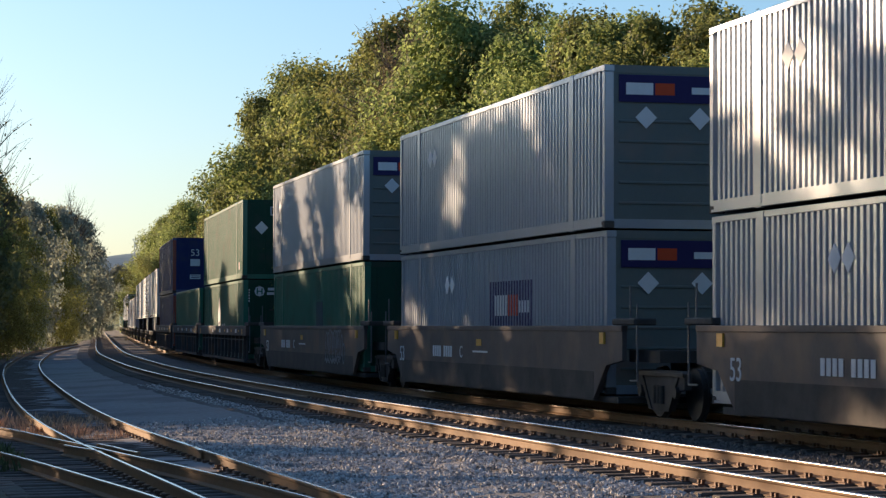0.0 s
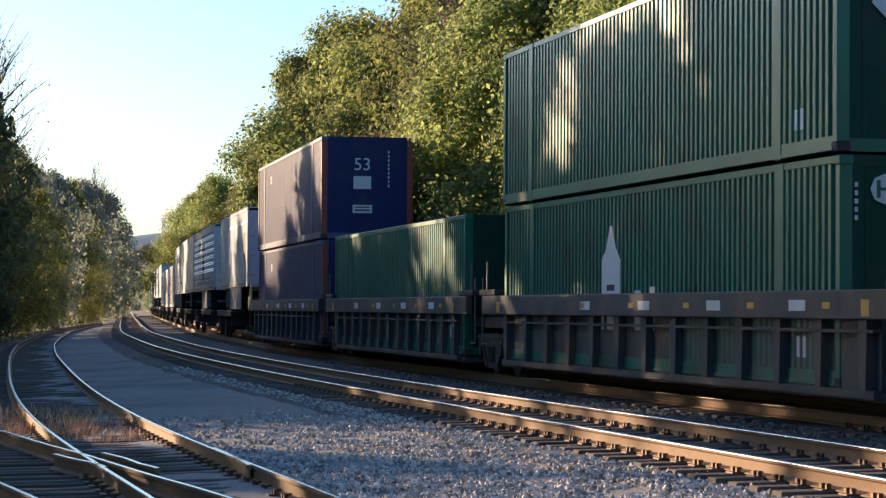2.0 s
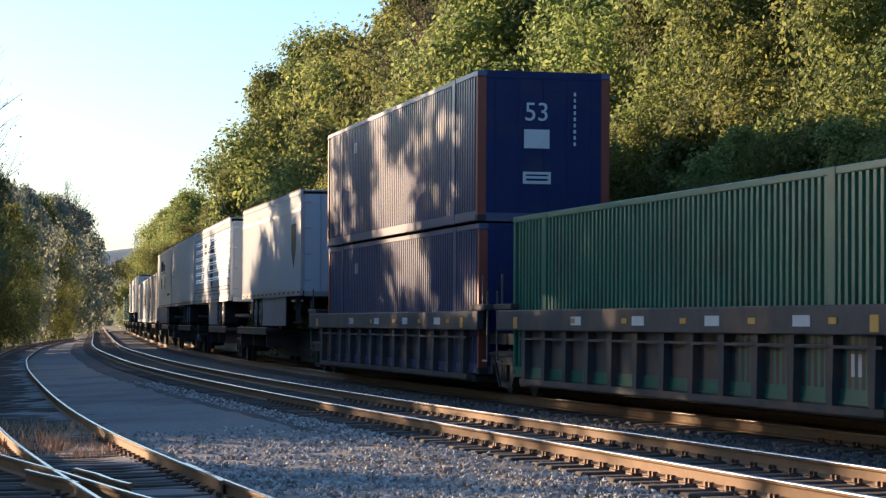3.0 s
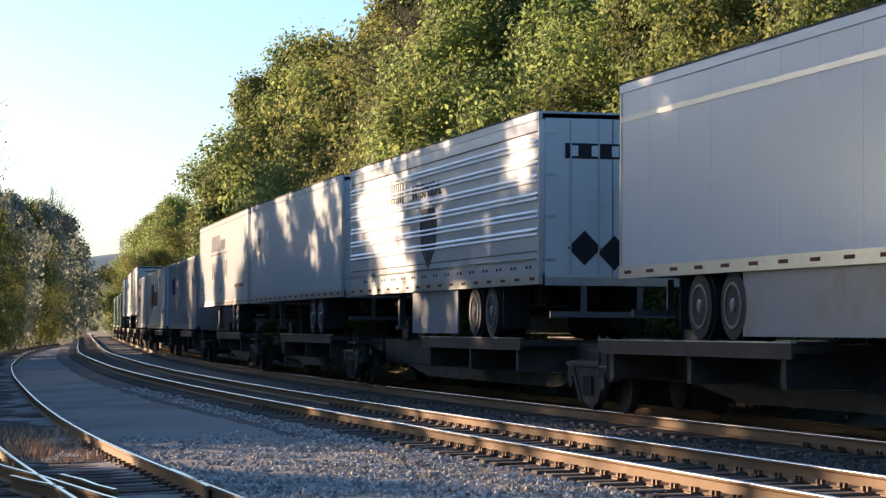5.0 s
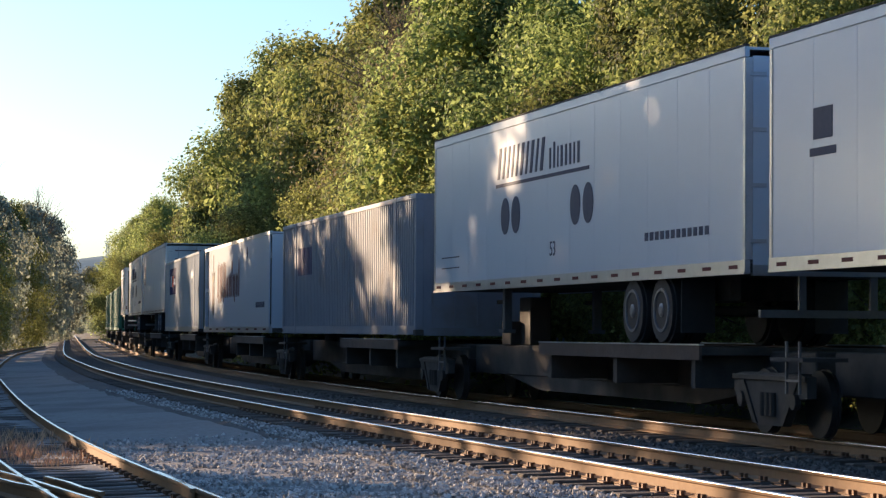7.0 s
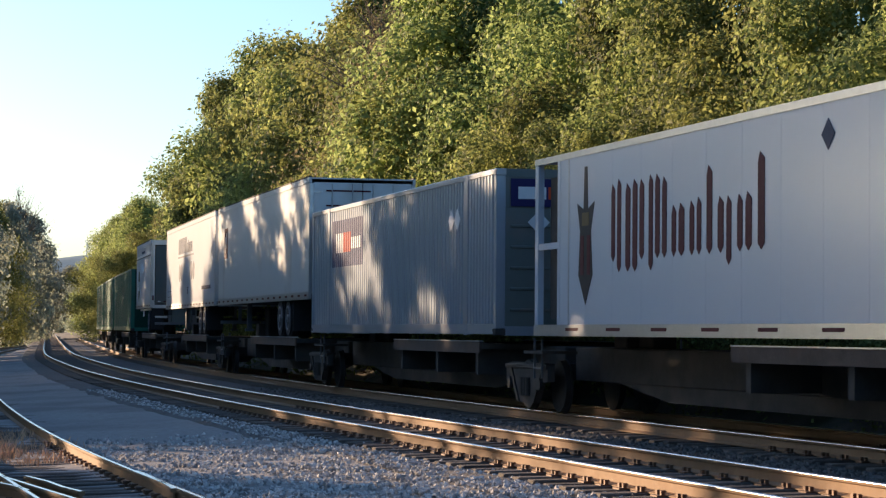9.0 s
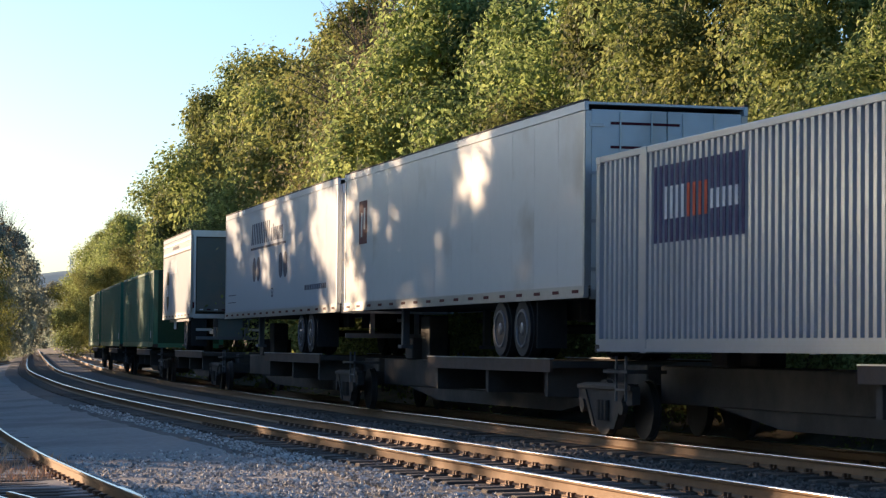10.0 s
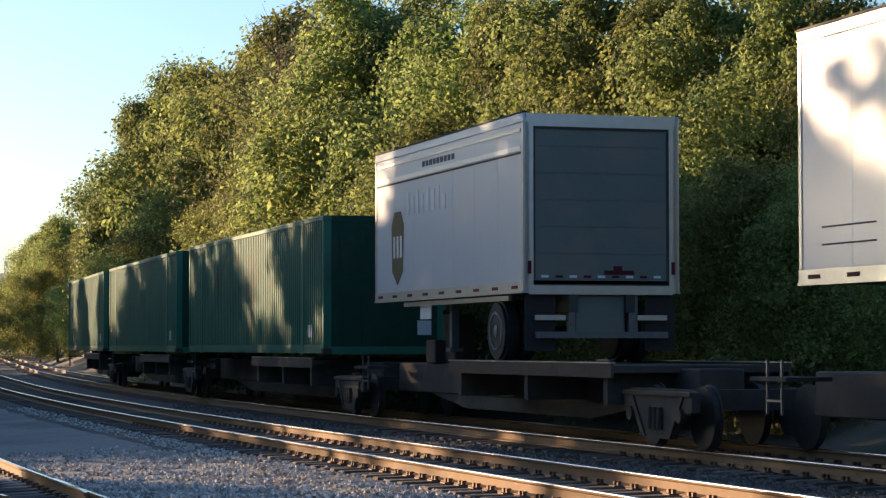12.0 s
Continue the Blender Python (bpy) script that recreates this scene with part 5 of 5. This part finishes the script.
def well_car(kind, x0, x1):
    """A well car unit. smooth: plain deep sides; posted: a top chord with upright posts below."""
    smooth = kind == "smooth"
    paint = M["wellbrown"] if smooth else M["wellgrey"]
    c = thing("well_car", "brown-grey well car with deep smooth sides" if smooth else "grey well car with upright side posts", "rail car", "units of the train")
    a, b = x0 + 1.6, x1 - 1.6
    for s in (1, -1):
        yo, yi = s * 1.46, s * 1.38
        lo, hi = min(yo, yi), max(yo, yi)
        if smooth:
            side = poly_prism("side_wall", c, paint, [(a - 0.7, 1.52), (a - 0.7, 0.95), (a + 0.2, 0.85), (a + 0.9, 0.26), (b - 0.9, 0.26), (b - 0.2, 0.85), (b + 0.7, 0.95), (b + 0.7, 1.52)], lo, hi)
            boxes("top_chord", c, paint, (a - 0.7, b + 0.7, lo - 0.02, hi + 0.02, 1.44, 1.54), bevel=0.01)
            boxes("belly_plate", c, M["frame"], (a + 0.9, b - 0.9, min(s * 1.465, s * 1.37), max(s * 1.465, s * 1.37), 0.24, 0.74))
        else:
            boxes("top_chord", c, paint, (a - 0.9, b + 0.9, lo - 0.03, hi + 0.03, 1.18, 1.54), bevel=0.015)
            side = boxes("side_wall", c, paint, (a + 0.3, b - 0.3, min(s * 1.3, s * 1.26), max(s * 1.3, s * 1.26), 0.3, 1.2))
            boxes("bottom_chord", c, paint, (a + 0.3, b - 0.3, min(s * 1.4, s * 1.2), max(s * 1.4, s * 1.2), 0.24, 0.34))
            boxes("ledge", c, paint, (a + 0.3, b - 0.3, min(s * 1.42, s * 1.3), max(s * 1.42, s * 1.3), 1.02, 1.06))
            n = 13
            for i in range(n):
                x = a + 0.6 + i * (b - a - 1.2) / (n - 1)
                poly_prism("side_post", side, paint, [(x - 0.13, 1.19), (x + 0.13, 1.19), (x + 0.09, 0.34), (x - 0.09, 0.34)], min(s * 1.3, s * 1.42), max(s * 1.3, s * 1.42))
        for xx in (a, b):
            sx = -1 if xx == a else 1
            boxes("corner_guide", c, M["frame"], (xx + sx * 0.1, xx + sx * 1.3, min(s * 1.05, s * 1.45), max(s * 1.05, s * 1.45), 1.545, 1.66), bevel=0.02)
            boxes("handrail", c, M["rim"], (xx + sx * 1.25, xx + sx * 1.28, s * 1.38 - 0.014, s * 1.38 + 0.014, 0.6, 1.9), (xx + sx * 0.9, xx + sx * 0.93, s * 1.38 - 0.014, s * 1.38 + 0.014, 1.6, 2.2), (xx + sx * 0.9, xx + sx * 1.28, s * 1.38 - 0.014, s * 1.38 + 0.014, 0.6, 0.63))
            boxes("side_mark", c, M["yellow"], (xx - sx * 0.35 - 0.12, xx - sx * 0.35 + 0.12, s * 1.46 - 0.004, s * 1.46 + 0.036, 1.22, 1.42))
    for xx, e in ((a, x0), (b, x1)):
        boxes("end_platform", c, M["frame"], (min(xx, e), max(xx, e), -1.1, 1.1, 0.92, 1.12))
        boxes("end_sill", c, M["frame"], (min(xx, e), max(xx, e), -0.35, 0.35, 0.55, 0.92))
    boxes("well_floor", c, M["frame"], (a, b, -1.3, 1.3, 0.2, 0.31))
    y = 1.468
    if smooth:
        lettering("size_number", "53", 0.5, M["decal_white"], c, (b - 0.95, y, 0.72), "side", "faded white number 53")
        lettering("unit_letter", "C", 0.36, M["decal_white"], c, (b - 6.6, y, 0.86), "side")
        for k in range(9):
            if k != 4:
                boxes("number_bar", c, M["decal_white"], (b - 4.2 - k * 0.2, b - 4.06 - k * 0.2, y, y + 0.006, 0.86, 1.1))
        boxes("side_mark", c, M["yellow"], (b - 8.3, b - 7.9, y, y + 0.006, 1.12, 1.26))
        boxes("small_print", c, M["decal_white"], (b - 8.8, b - 7.6, y, y + 0.006, 0.98, 1.02))
        if x1 > 10.2:
            bm = bmesh.new()
            rng = random.Random(104)
            for k in range(11):
                r = rng.uniform(0.36, 0.46) if k > 1 else 0.26
                wide = rng.uniform(0.42, 0.6)
                cx, cz = a + 2.3 + k * 0.27, (1.0 if k > 1 else 0.75 + 0.3 * k) + rng.uniform(-0.06, 0.06)
                for q in range(44):
                    a0 = q / 44 * 6.283
                    if k > 1 and math.sin(a0) < -0.2 and rng.random() < 0.35:
                        continue
                    px, pz = cx + r * (wide + 0.12 * math.sin(3 * a0 + k)) * math.cos(a0), cz + r * math.sin(a0)
                    box(bm, px - 0.02, px + 0.02, y, y + 0.005, pz - 0.03, pz + 0.03)
            for q in range(70):
                px = a + 2.9 + q * 0.035
                pz = 0.56 + 0.05 * math.sin(q * 0.5)
                box(bm, px - 0.02, px + 0.02, y, y + 0.005, pz - 0.025, pz + 0.025)
            tagged(part("graffiti", bm, M["spray"], c, "faded looping graffiti strokes"), kind="stuff")
    else:
        for k in range(4):
            boxes("small_print", c, M["decal_white"], (a + 2.2 + k * 3.1, a + 2.75 + k * 3.1, 1.492, 1.498, 1.28, 1.42))
        for k in range(5):
            boxes("reflector", c, M["yellow"], (a + 1.4 + k * 2.6, a + 1.65 + k * 2.6, 1.492, 1.498, 1.31, 1.39))
    truck_under(c, x0)
    return c


# the consist: (thing, centre along the train at the start, height of its base)
CONSIST = []


def ride(ob, centre, z=0.0):
    CONSIST.append((ob, centre, z))
    return ob


def on_wells():
    for lo, hi, kind in ((-7.9, 11.7, "smooth"), (11.7, 31.8, "smooth"), (31.8, 52.6, "smooth"), (54.6, 75.6, "posted"), (75.6, 94.5, "posted"), (94.5, 114.6, "posted")):
        mid = (lo + hi) / 2
        ride(well_car(kind, lo - mid, hi - mid), mid)
    mids = (2.4, 21.97, 41.63, 65.8, 85.27, 103.9)
    for i in (0, 1):
        up = silver_container(5.0)
        low = silver_container(3.5)
        parcel_mark(low, (-1.8, 1.1), 1.0, "side")
        ride(up, mids[i], 3.25)
        ride(low, mids[i], 0.34)
    ride(silver_container(6.6), mids[2], 3.25)
    g = green_container("dark green ribbed container under a silver one", "plain")
    rib_decal("poster", g, M["decal_slate"], -1.6, -0.4, 0.7, 1.9, "faded poster-like patch")
    ride(g, mids[2], 0.34)
    ride(green_container("dark green ribbed container with white end sign", "block"), mids[3], 3.25)
    g = green_container("dark green ribbed container with round white sign", "round")
    poly_prism("spire_mark", g, M["decal_white"], [(1.85, 0.62), (0.85, 0.62), (0.85, 1.75), (1.1, 1.95), (1.3, 2.3), (1.4, 2.3), (1.6, 1.95), (1.85, 1.75)], WIDE / 2 + 0.002, WIDE / 2 + 0.008, "white spray-painted spire")
    boxes("spire_stroke", g, M["decal_slate"], (1.0, 1.15, WIDE / 2 + 0.008, WIDE / 2 + 0.014, 0.62, 1.1), (1.55, 1.7, WIDE / 2 + 0.008, WIDE / 2 + 0.014, 0.62, 1.1), (1.15, 1.55, WIDE / 2 + 0.008, WIDE / 2 + 0.014, 1.25, 1.35))
    boxes("spray_stroke", g, M["decal_white"], (-0.9, -0.65, WIDE / 2 + 0.002, WIDE / 2 + 0.008, 0.62, 1.3), (-0.5, -0.3, WIDE / 2 + 0.002, WIDE / 2 + 0.008, 0.62, 1.1), (-0.2, 0.1, WIDE / 2 + 0.002, WIDE / 2 + 0.008, 0.62, 1.25))
    ride(g, mids[3], 0.34)
    ride(green_container("single dark green ribbed container low in its well", "plain"), mids[4], 0.34)
    ride(blue_container(), mids[5], 3.25)
    ride(blue_container(), mids[5], 0.34)


def on_spines():
    for lo, hi, d0, d1 in ((114.9, 132.7, 9.0, 16.5), (132.7, 151.8, 3.2, 10.6), (151.8, 168.9, 1.6, 10.0), (168.9, 186.1, 1.8, 9.2), (186.1, 204.2, 2.2, 8.5), (204.2, 222.8, 2.2, 9.0), (222.8, 240.3, 2.0, 8.5), (240.3, 257.4, 1.8, 9.2), (257.4, 275.6, 1.8, 9.2), (277.4, 293.0, 1.0, 8.6), (293.0, 311.4, 2.2, 8.6), (311.4, 329.5, 2.2, 8.6), (329.5, 348.4, 2.2, 8.6)):
        mid = (lo + hi) / 2
        ride(spine_car(lo - mid, hi - mid, lo + d0 - mid, lo + d1 - mid), mid)
    t = trailer("white trailer with silver band and side skirt", M["white"], 13.7, 1, skirt=(-3.4, 2.0))
    flat_mark(t, "side_band", M["trim"], -6.8, 6.8, 4.42, 4.5, 0.012)
    poly_prism("shield_mark", t, M["decal_gold"], [(-4.9, 3.4), (-5.35, 2.85), (-5.8, 3.4), (-5.8, 4.1), (-4.9, 4.1)], WIDE / 2, WIDE / 2 + 0.008)
    ride(t, 123.8)
    t = trailer("ribbed aluminium trailer with black lettering bars and shield", M["sheet"], ribs=True, seams=16.0, end_paint=M["offwhite"], skirt=(-2.2, 1.7))
    word_blocks(t, M["decal_black"], 3.6, 3.98, 0.5, [(0.1, 1), (0.1, 0.95), (0.07, 1), (0.1, 1), (0.1, 0.95), (0.12, 1)], 0.12, 0.008)
    lettering("sign_word", "INTERMODAL", 0.42, M["decal_black"], t, (0.25, WIDE / 2 + 0.008, 3.98), "side", "slanted black lettering")
    poly_prism("shield_mark", t, M["decal_black"], [(0.75, 2.95), (0.1, 2.5), (-0.55, 2.95), (-0.65, 3.5), (-0.4, 3.74), (0.6, 3.74), (0.85, 3.5)], WIDE / 2, WIDE / 2 + 0.008, "black shield sign")
    boxes("shield_stripe", t, M["decal_slate"], (0.28, 0.36, WIDE / 2 + 0.008, WIDE / 2 + 0.012, 2.75, 3.6), (-0.12, -0.04, WIDE / 2 + 0.008, WIDE / 2 + 0.012, 2.75, 3.6))
    ex = -L53 / 2
    boxes("sign_bar", t, M["decal_black"], (ex - 0.006, ex, -1.15, 0.85, 4.2, 4.46))
    for k in range(5):
        boxes("sign_letter_bar", t, M["decal_white"], (ex - 0.012, ex - 0.005, 0.62 - k * 0.36, 0.74 - k * 0.36, 4.24, 4.42))
    for yy in (0.5, -0.03):
        placard(t, (ex - 0.004, yy, 2.68 - 0.08 * (yy < 0)), "end", 0.42, M["decal_black"])
    ride(t, 143.0)
    t = trailer("plain white trailer with a small dark emblem", M["white"])
    boxes("emblem", t, M["decal_slate"], (6.2, 6.75, WIDE / 2, WIDE / 2 + 0.006, 3.62, 4.0), (6.1, 6.85, WIDE / 2, WIDE / 2 + 0.006, 3.42, 3.52))
    ride(t, 160.35)
    ride(alliance_trailer(), 177.3)
    g = container("grey-blue ribbed container with a blue side sign", M["steelgrey"], M["steelgrey"], end="panelled")
    rib_decal("logo_panel", g, M["decal_navy"], 3.8, 5.8, 1.5, 2.2)
    ride(g, 194.95, 1.22)
    c = thing("container", "white refrigerated container with dark red blackletter sign", "container", "containers on the train")
    h, y = L53 / 2, WIDE / 2
    for out in (1, -1):
        slit_panels(c, M["white"], -h + 0.1, h - 1.3, out * y, 0.2, TALL - 0.1, out)
        boxes("bottom_rail", c, M["trim"], (-h, h, out * (y - 0.08), out * (y + 0.014), 0.02, 0.2))
        boxes("top_rail", c, M["trim"], (-h, h, out * (y - 0.08), out * (y + 0.014), TALL - 0.1, TALL))
        boxes("end_rack", c, M["white"], (h - 0.16, h, out * (y - 0.1), out * y, 0.2, TALL - 0.1), (h - 1.28, h - 1.16, out * (y - 0.1), out * y, 0.2, TALL - 0.1), (h - 1.16, h - 0.16, out * (y - 0.06), out * (y - 0.01), 1.4, 1.5))
        for k in range(8):
            boxes("reflector_strip", c, M["decal_red"], (-h + 0.6 + k * 1.9, -h + 1.2 + k * 1.9, out * y + min(0, out * 0.022), out * y + max(0.0, out * 0.022), 0.1, 0.15))
    boxes("roof", c, M["white"], (-h, h, -y + 0.05, y - 0.05, TALL - 0.06, TALL - 0.02))
    boxes("floor", c, M["frame"], (-h, h, -y + 0.08, y - 0.08, 0.04, 0.16))
    boxes("front_wall", c, M["white"], (-h + 0.01, -h + 0.08, -y + 0.06, y - 0.06, 0.1, TALL - 0.08))
    boxes("cooling_unit", c, M["frame"], (h - 1.1, h - 0.2, -y + 0.2, y - 0.2, 0.3, TALL - 0.3))
    sign_strokes(c, 4.35, 1.12)
    poly_prism("crest_mark", c, M["decal_black"], [(5.85, 0.95), (5.52, 0.5), (5.2, 0.95), (5.28, 1.62), (5.12, 2.05), (5.42, 1.95), (5.46, 2.6), (5.58, 2.6), (5.62, 1.95), (5.92, 2.05), (5.78, 1.62)], y, y + 0.008, "dark red and black crest sign")
    boxes("crest_block", c, M["decal_gold"], (5.36, 5.68, y + 0.008, y + 0.013, 1.7, 1.9))
    boxes("crest_stripe", c, M["decal_red"], (5.3, 5.44, y + 0.008, y + 0.013, 0.95, 1.55), (5.6, 5.74, y + 0.008, y + 0.013, 0.95, 1.55))
    for k in range(3):
        boxes("corrugation", c, M["trim"], (-h + 0.1, h - 1.3, y + 0.012, y + 0.02, 0.045 + k * 0.05, 0.065 + k * 0.05))
    boxes("door_seam", c, M["trim"], (4.9 + 1.42, 4.9 + 1.46, y, y + 0.008, 0.2, TALL - 0.1))
    placard(c, (-3.2, y + 0.006, 2.4), "side", 0.26, M["decal_slate"])
    word_blocks(c, M["decal_slate"], -5.2, 0.75, 0.16, [(0.14, 1)] * 9, 0.07)
    ride(c, 213.6, 1.22)
    f = silver_container(-5.0)
    parcel_mark(f, (4.2, 1.5), 1.05, "side")
    ride(f, 232.0, 1.24)
    t = trailer("warm white trailer with visible panel seams and red emblem", M["offwhite"])
    boxes("emblem", t, M["decal_red"], (6.05, 6.75, WIDE / 2, WIDE / 2 + 0.006, 3.45, 4.35))
    boxes("emblem_stroke", t, M["offwhite"], (6.2, 6.32, WIDE / 2 + 0.006, WIDE / 2 + 0.01, 3.75, 4.2), (6.45, 6.57, WIDE / 2 + 0.006, WIDE / 2 + 0.01, 3.6, 4.1))
    boxes("end_sign", t, M["decal_red"], (-L53 / 2 - 0.004, -L53 / 2 + 0.006, -0.2, 0.9, 4.3, 4.34), (-L53 / 2 - 0.004, -L53 / 2 + 0.006, -0.2, 0.9, 4.66, 4.7))
    ride(t, 248.75)
    ride(alliance_trailer(), 265.7)
    t = trailer("short grey-white parcel trailer with roll-up rear door", M["white"], 8.65, -1, 1, end_paint=M["end_grey_shaded"], end_kind="frame", floor=2.2)
    flat_mark(t, "side_band", M["rib_white"], -4.2, 4.2, 4.42, 4.5, 0.014)
    # dark strip painted in as the side band's shadow
    flat_mark(t, "band_shadow_gap", M["frame"], -4.2, 4.2, 4.37, 4.4, 0.01)
    flat_mark(t, "upper_band", M["trim"], -4.2, 4.2, 4.72, 4.77, 0.012)
    word_blocks(t, M["decal_slate"], 1.2, 4.56, 0.1, [(0.14, 1)] * 9, 0.08)
    poly_prism("shield_mark", t, M["decal_gold"], [(3.15, 2.75), (2.8, 2.5), (2.45, 2.75), (2.4, 3.6), (2.6, 3.85), (3.0, 3.85), (3.2, 3.6)], WIDE / 2, WIDE / 2 + 0.008, "gold and brown shield sign")
    for k in range(3):
        boxes("shield_bar", t, M["decal_white"], (2.5 + k * 0.22, 2.62 + k * 0.22, WIDE / 2 + 0.008, WIDE / 2 + 0.012, 3.0, 3.4))
    word_blocks(t, M["decal_white"], 2.2, 3.75, 0.42, [(0.16, 1), (0.16, 0.8), (0.12, 1), (0.16, 0.8), (0.18, 1), (0.16, 0.9), (0.14, 1), (0.2, 0.6)], 0.16)
    ex, fl = -8.65 / 2, 2.2
    boxes("door_seal", t, M["frame"], (ex + 0.012, ex + 0.032, -1.14, -1.1, fl + 0.2, 4.8), (ex + 0.012, ex + 0.032, 1.1, 1.14, fl + 0.2, 4.8), (ex + 0.012, ex + 0.032, -1.1, 1.1, 4.76, 4.8))
    for k in range(9):
        boxes("reflector_strip", t, M["decal_red"] if k % 2 else M["decal_white"], (ex + 0.02, ex + 0.029, -1.0 + k * 0.235, -0.88 + k * 0.235, fl + 0.24, fl + 0.28))
    for k in range(5):
        boxes("door_groove", t, M["end_grey_shaded"], (ex + 0.022, ex + 0.031, -1.09, 1.09, fl + 0.62 + k * 0.42, fl + 0.632 + k * 0.42))
    boxes("scuffed_patch", t, M["decal_red"], (ex + 0.024, ex + 0.03, -0.55, -0.05, fl + 0.29, fl + 0.36), (ex + 0.024, ex + 0.03, -0.35, -0.2, fl + 0.36, fl + 0.43))
    for k in range(3):
        boxes("roof_marker", t, M["frame"], (-3.2 + k * 3.1, -3.12 + k * 3.1, WIDE / 2 - 0.1, WIDE / 2, 5.028, 5.07))
    boxes("warning_plate", t, M["decal_white"], (1.1, 1.75, WIDE / 2 - 0.14, WIDE / 2 - 0.12, fl - 0.34, fl - 0.1), label="white warning plate under the body")
    boxes("plate_hanger", t, M["frame"], (1.2, 1.24, WIDE / 2 - 0.2, WIDE / 2 - 0.14, fl - 0.34, fl + 0.05), (1.6, 1.64, WIDE / 2 - 0.2, WIDE / 2 - 0.14, fl - 0.34, fl + 0.05))
    boxes("side_skid", t, M["trim"], (-3.4, 2.6, WIDE / 2 - 0.12, WIDE / 2 - 0.06, fl - 0.1, fl - 0.02))
    ride(t, 286.55)
    for mid in (302.4, 320.5, 338.6):
        g = green_container("dark green ribbed container riding on a spine car", "far")
        ride(g, mid, 1.22)


on_wells()
on_spines()


# ---------------- what moves ----------------
def run(t):
    """How far the train has come after t seconds."""
    return 22.062 * t - 0.01245 * t ** 2 + 0.00147 * t ** 3


def slack(t, s):
    """How far a car at s hangs back on its couplings at the start and at the end."""
    return float(np.interp(t, [0, 0.5, 1.0, 1.5, 2.0, 10.5, 11.0, 11.5, 12.0], [1.6, 1.0, 0.7, 0.25, 0, 0, 0.2, 0.8, 1.05]) * np.interp(s, [0, 21, 45, 70], [-0.5, 0.7, 1.5, 1.7]))


LEAN = 0.8      # degrees by which the banked track tips the cars


def motions():
    for ob, centre, z in CONSIST:
        rows = []
        for k in range(0, 25):
            t = k * 0.5
            s = centre - run(t)
            s += slack(t, s)
            ax, ay, _ = on_line(s - 6.5, SPACING)
            bx, by, _ = on_line(s + 6.5, SPACING)
            rows.append((t, pose((ax + bx) / 2, (ay + by) / 2, z, LEAN, 0, math.degrees(math.atan2(by - ay, bx - ax)))))
        walk(ob, rows)


motions()
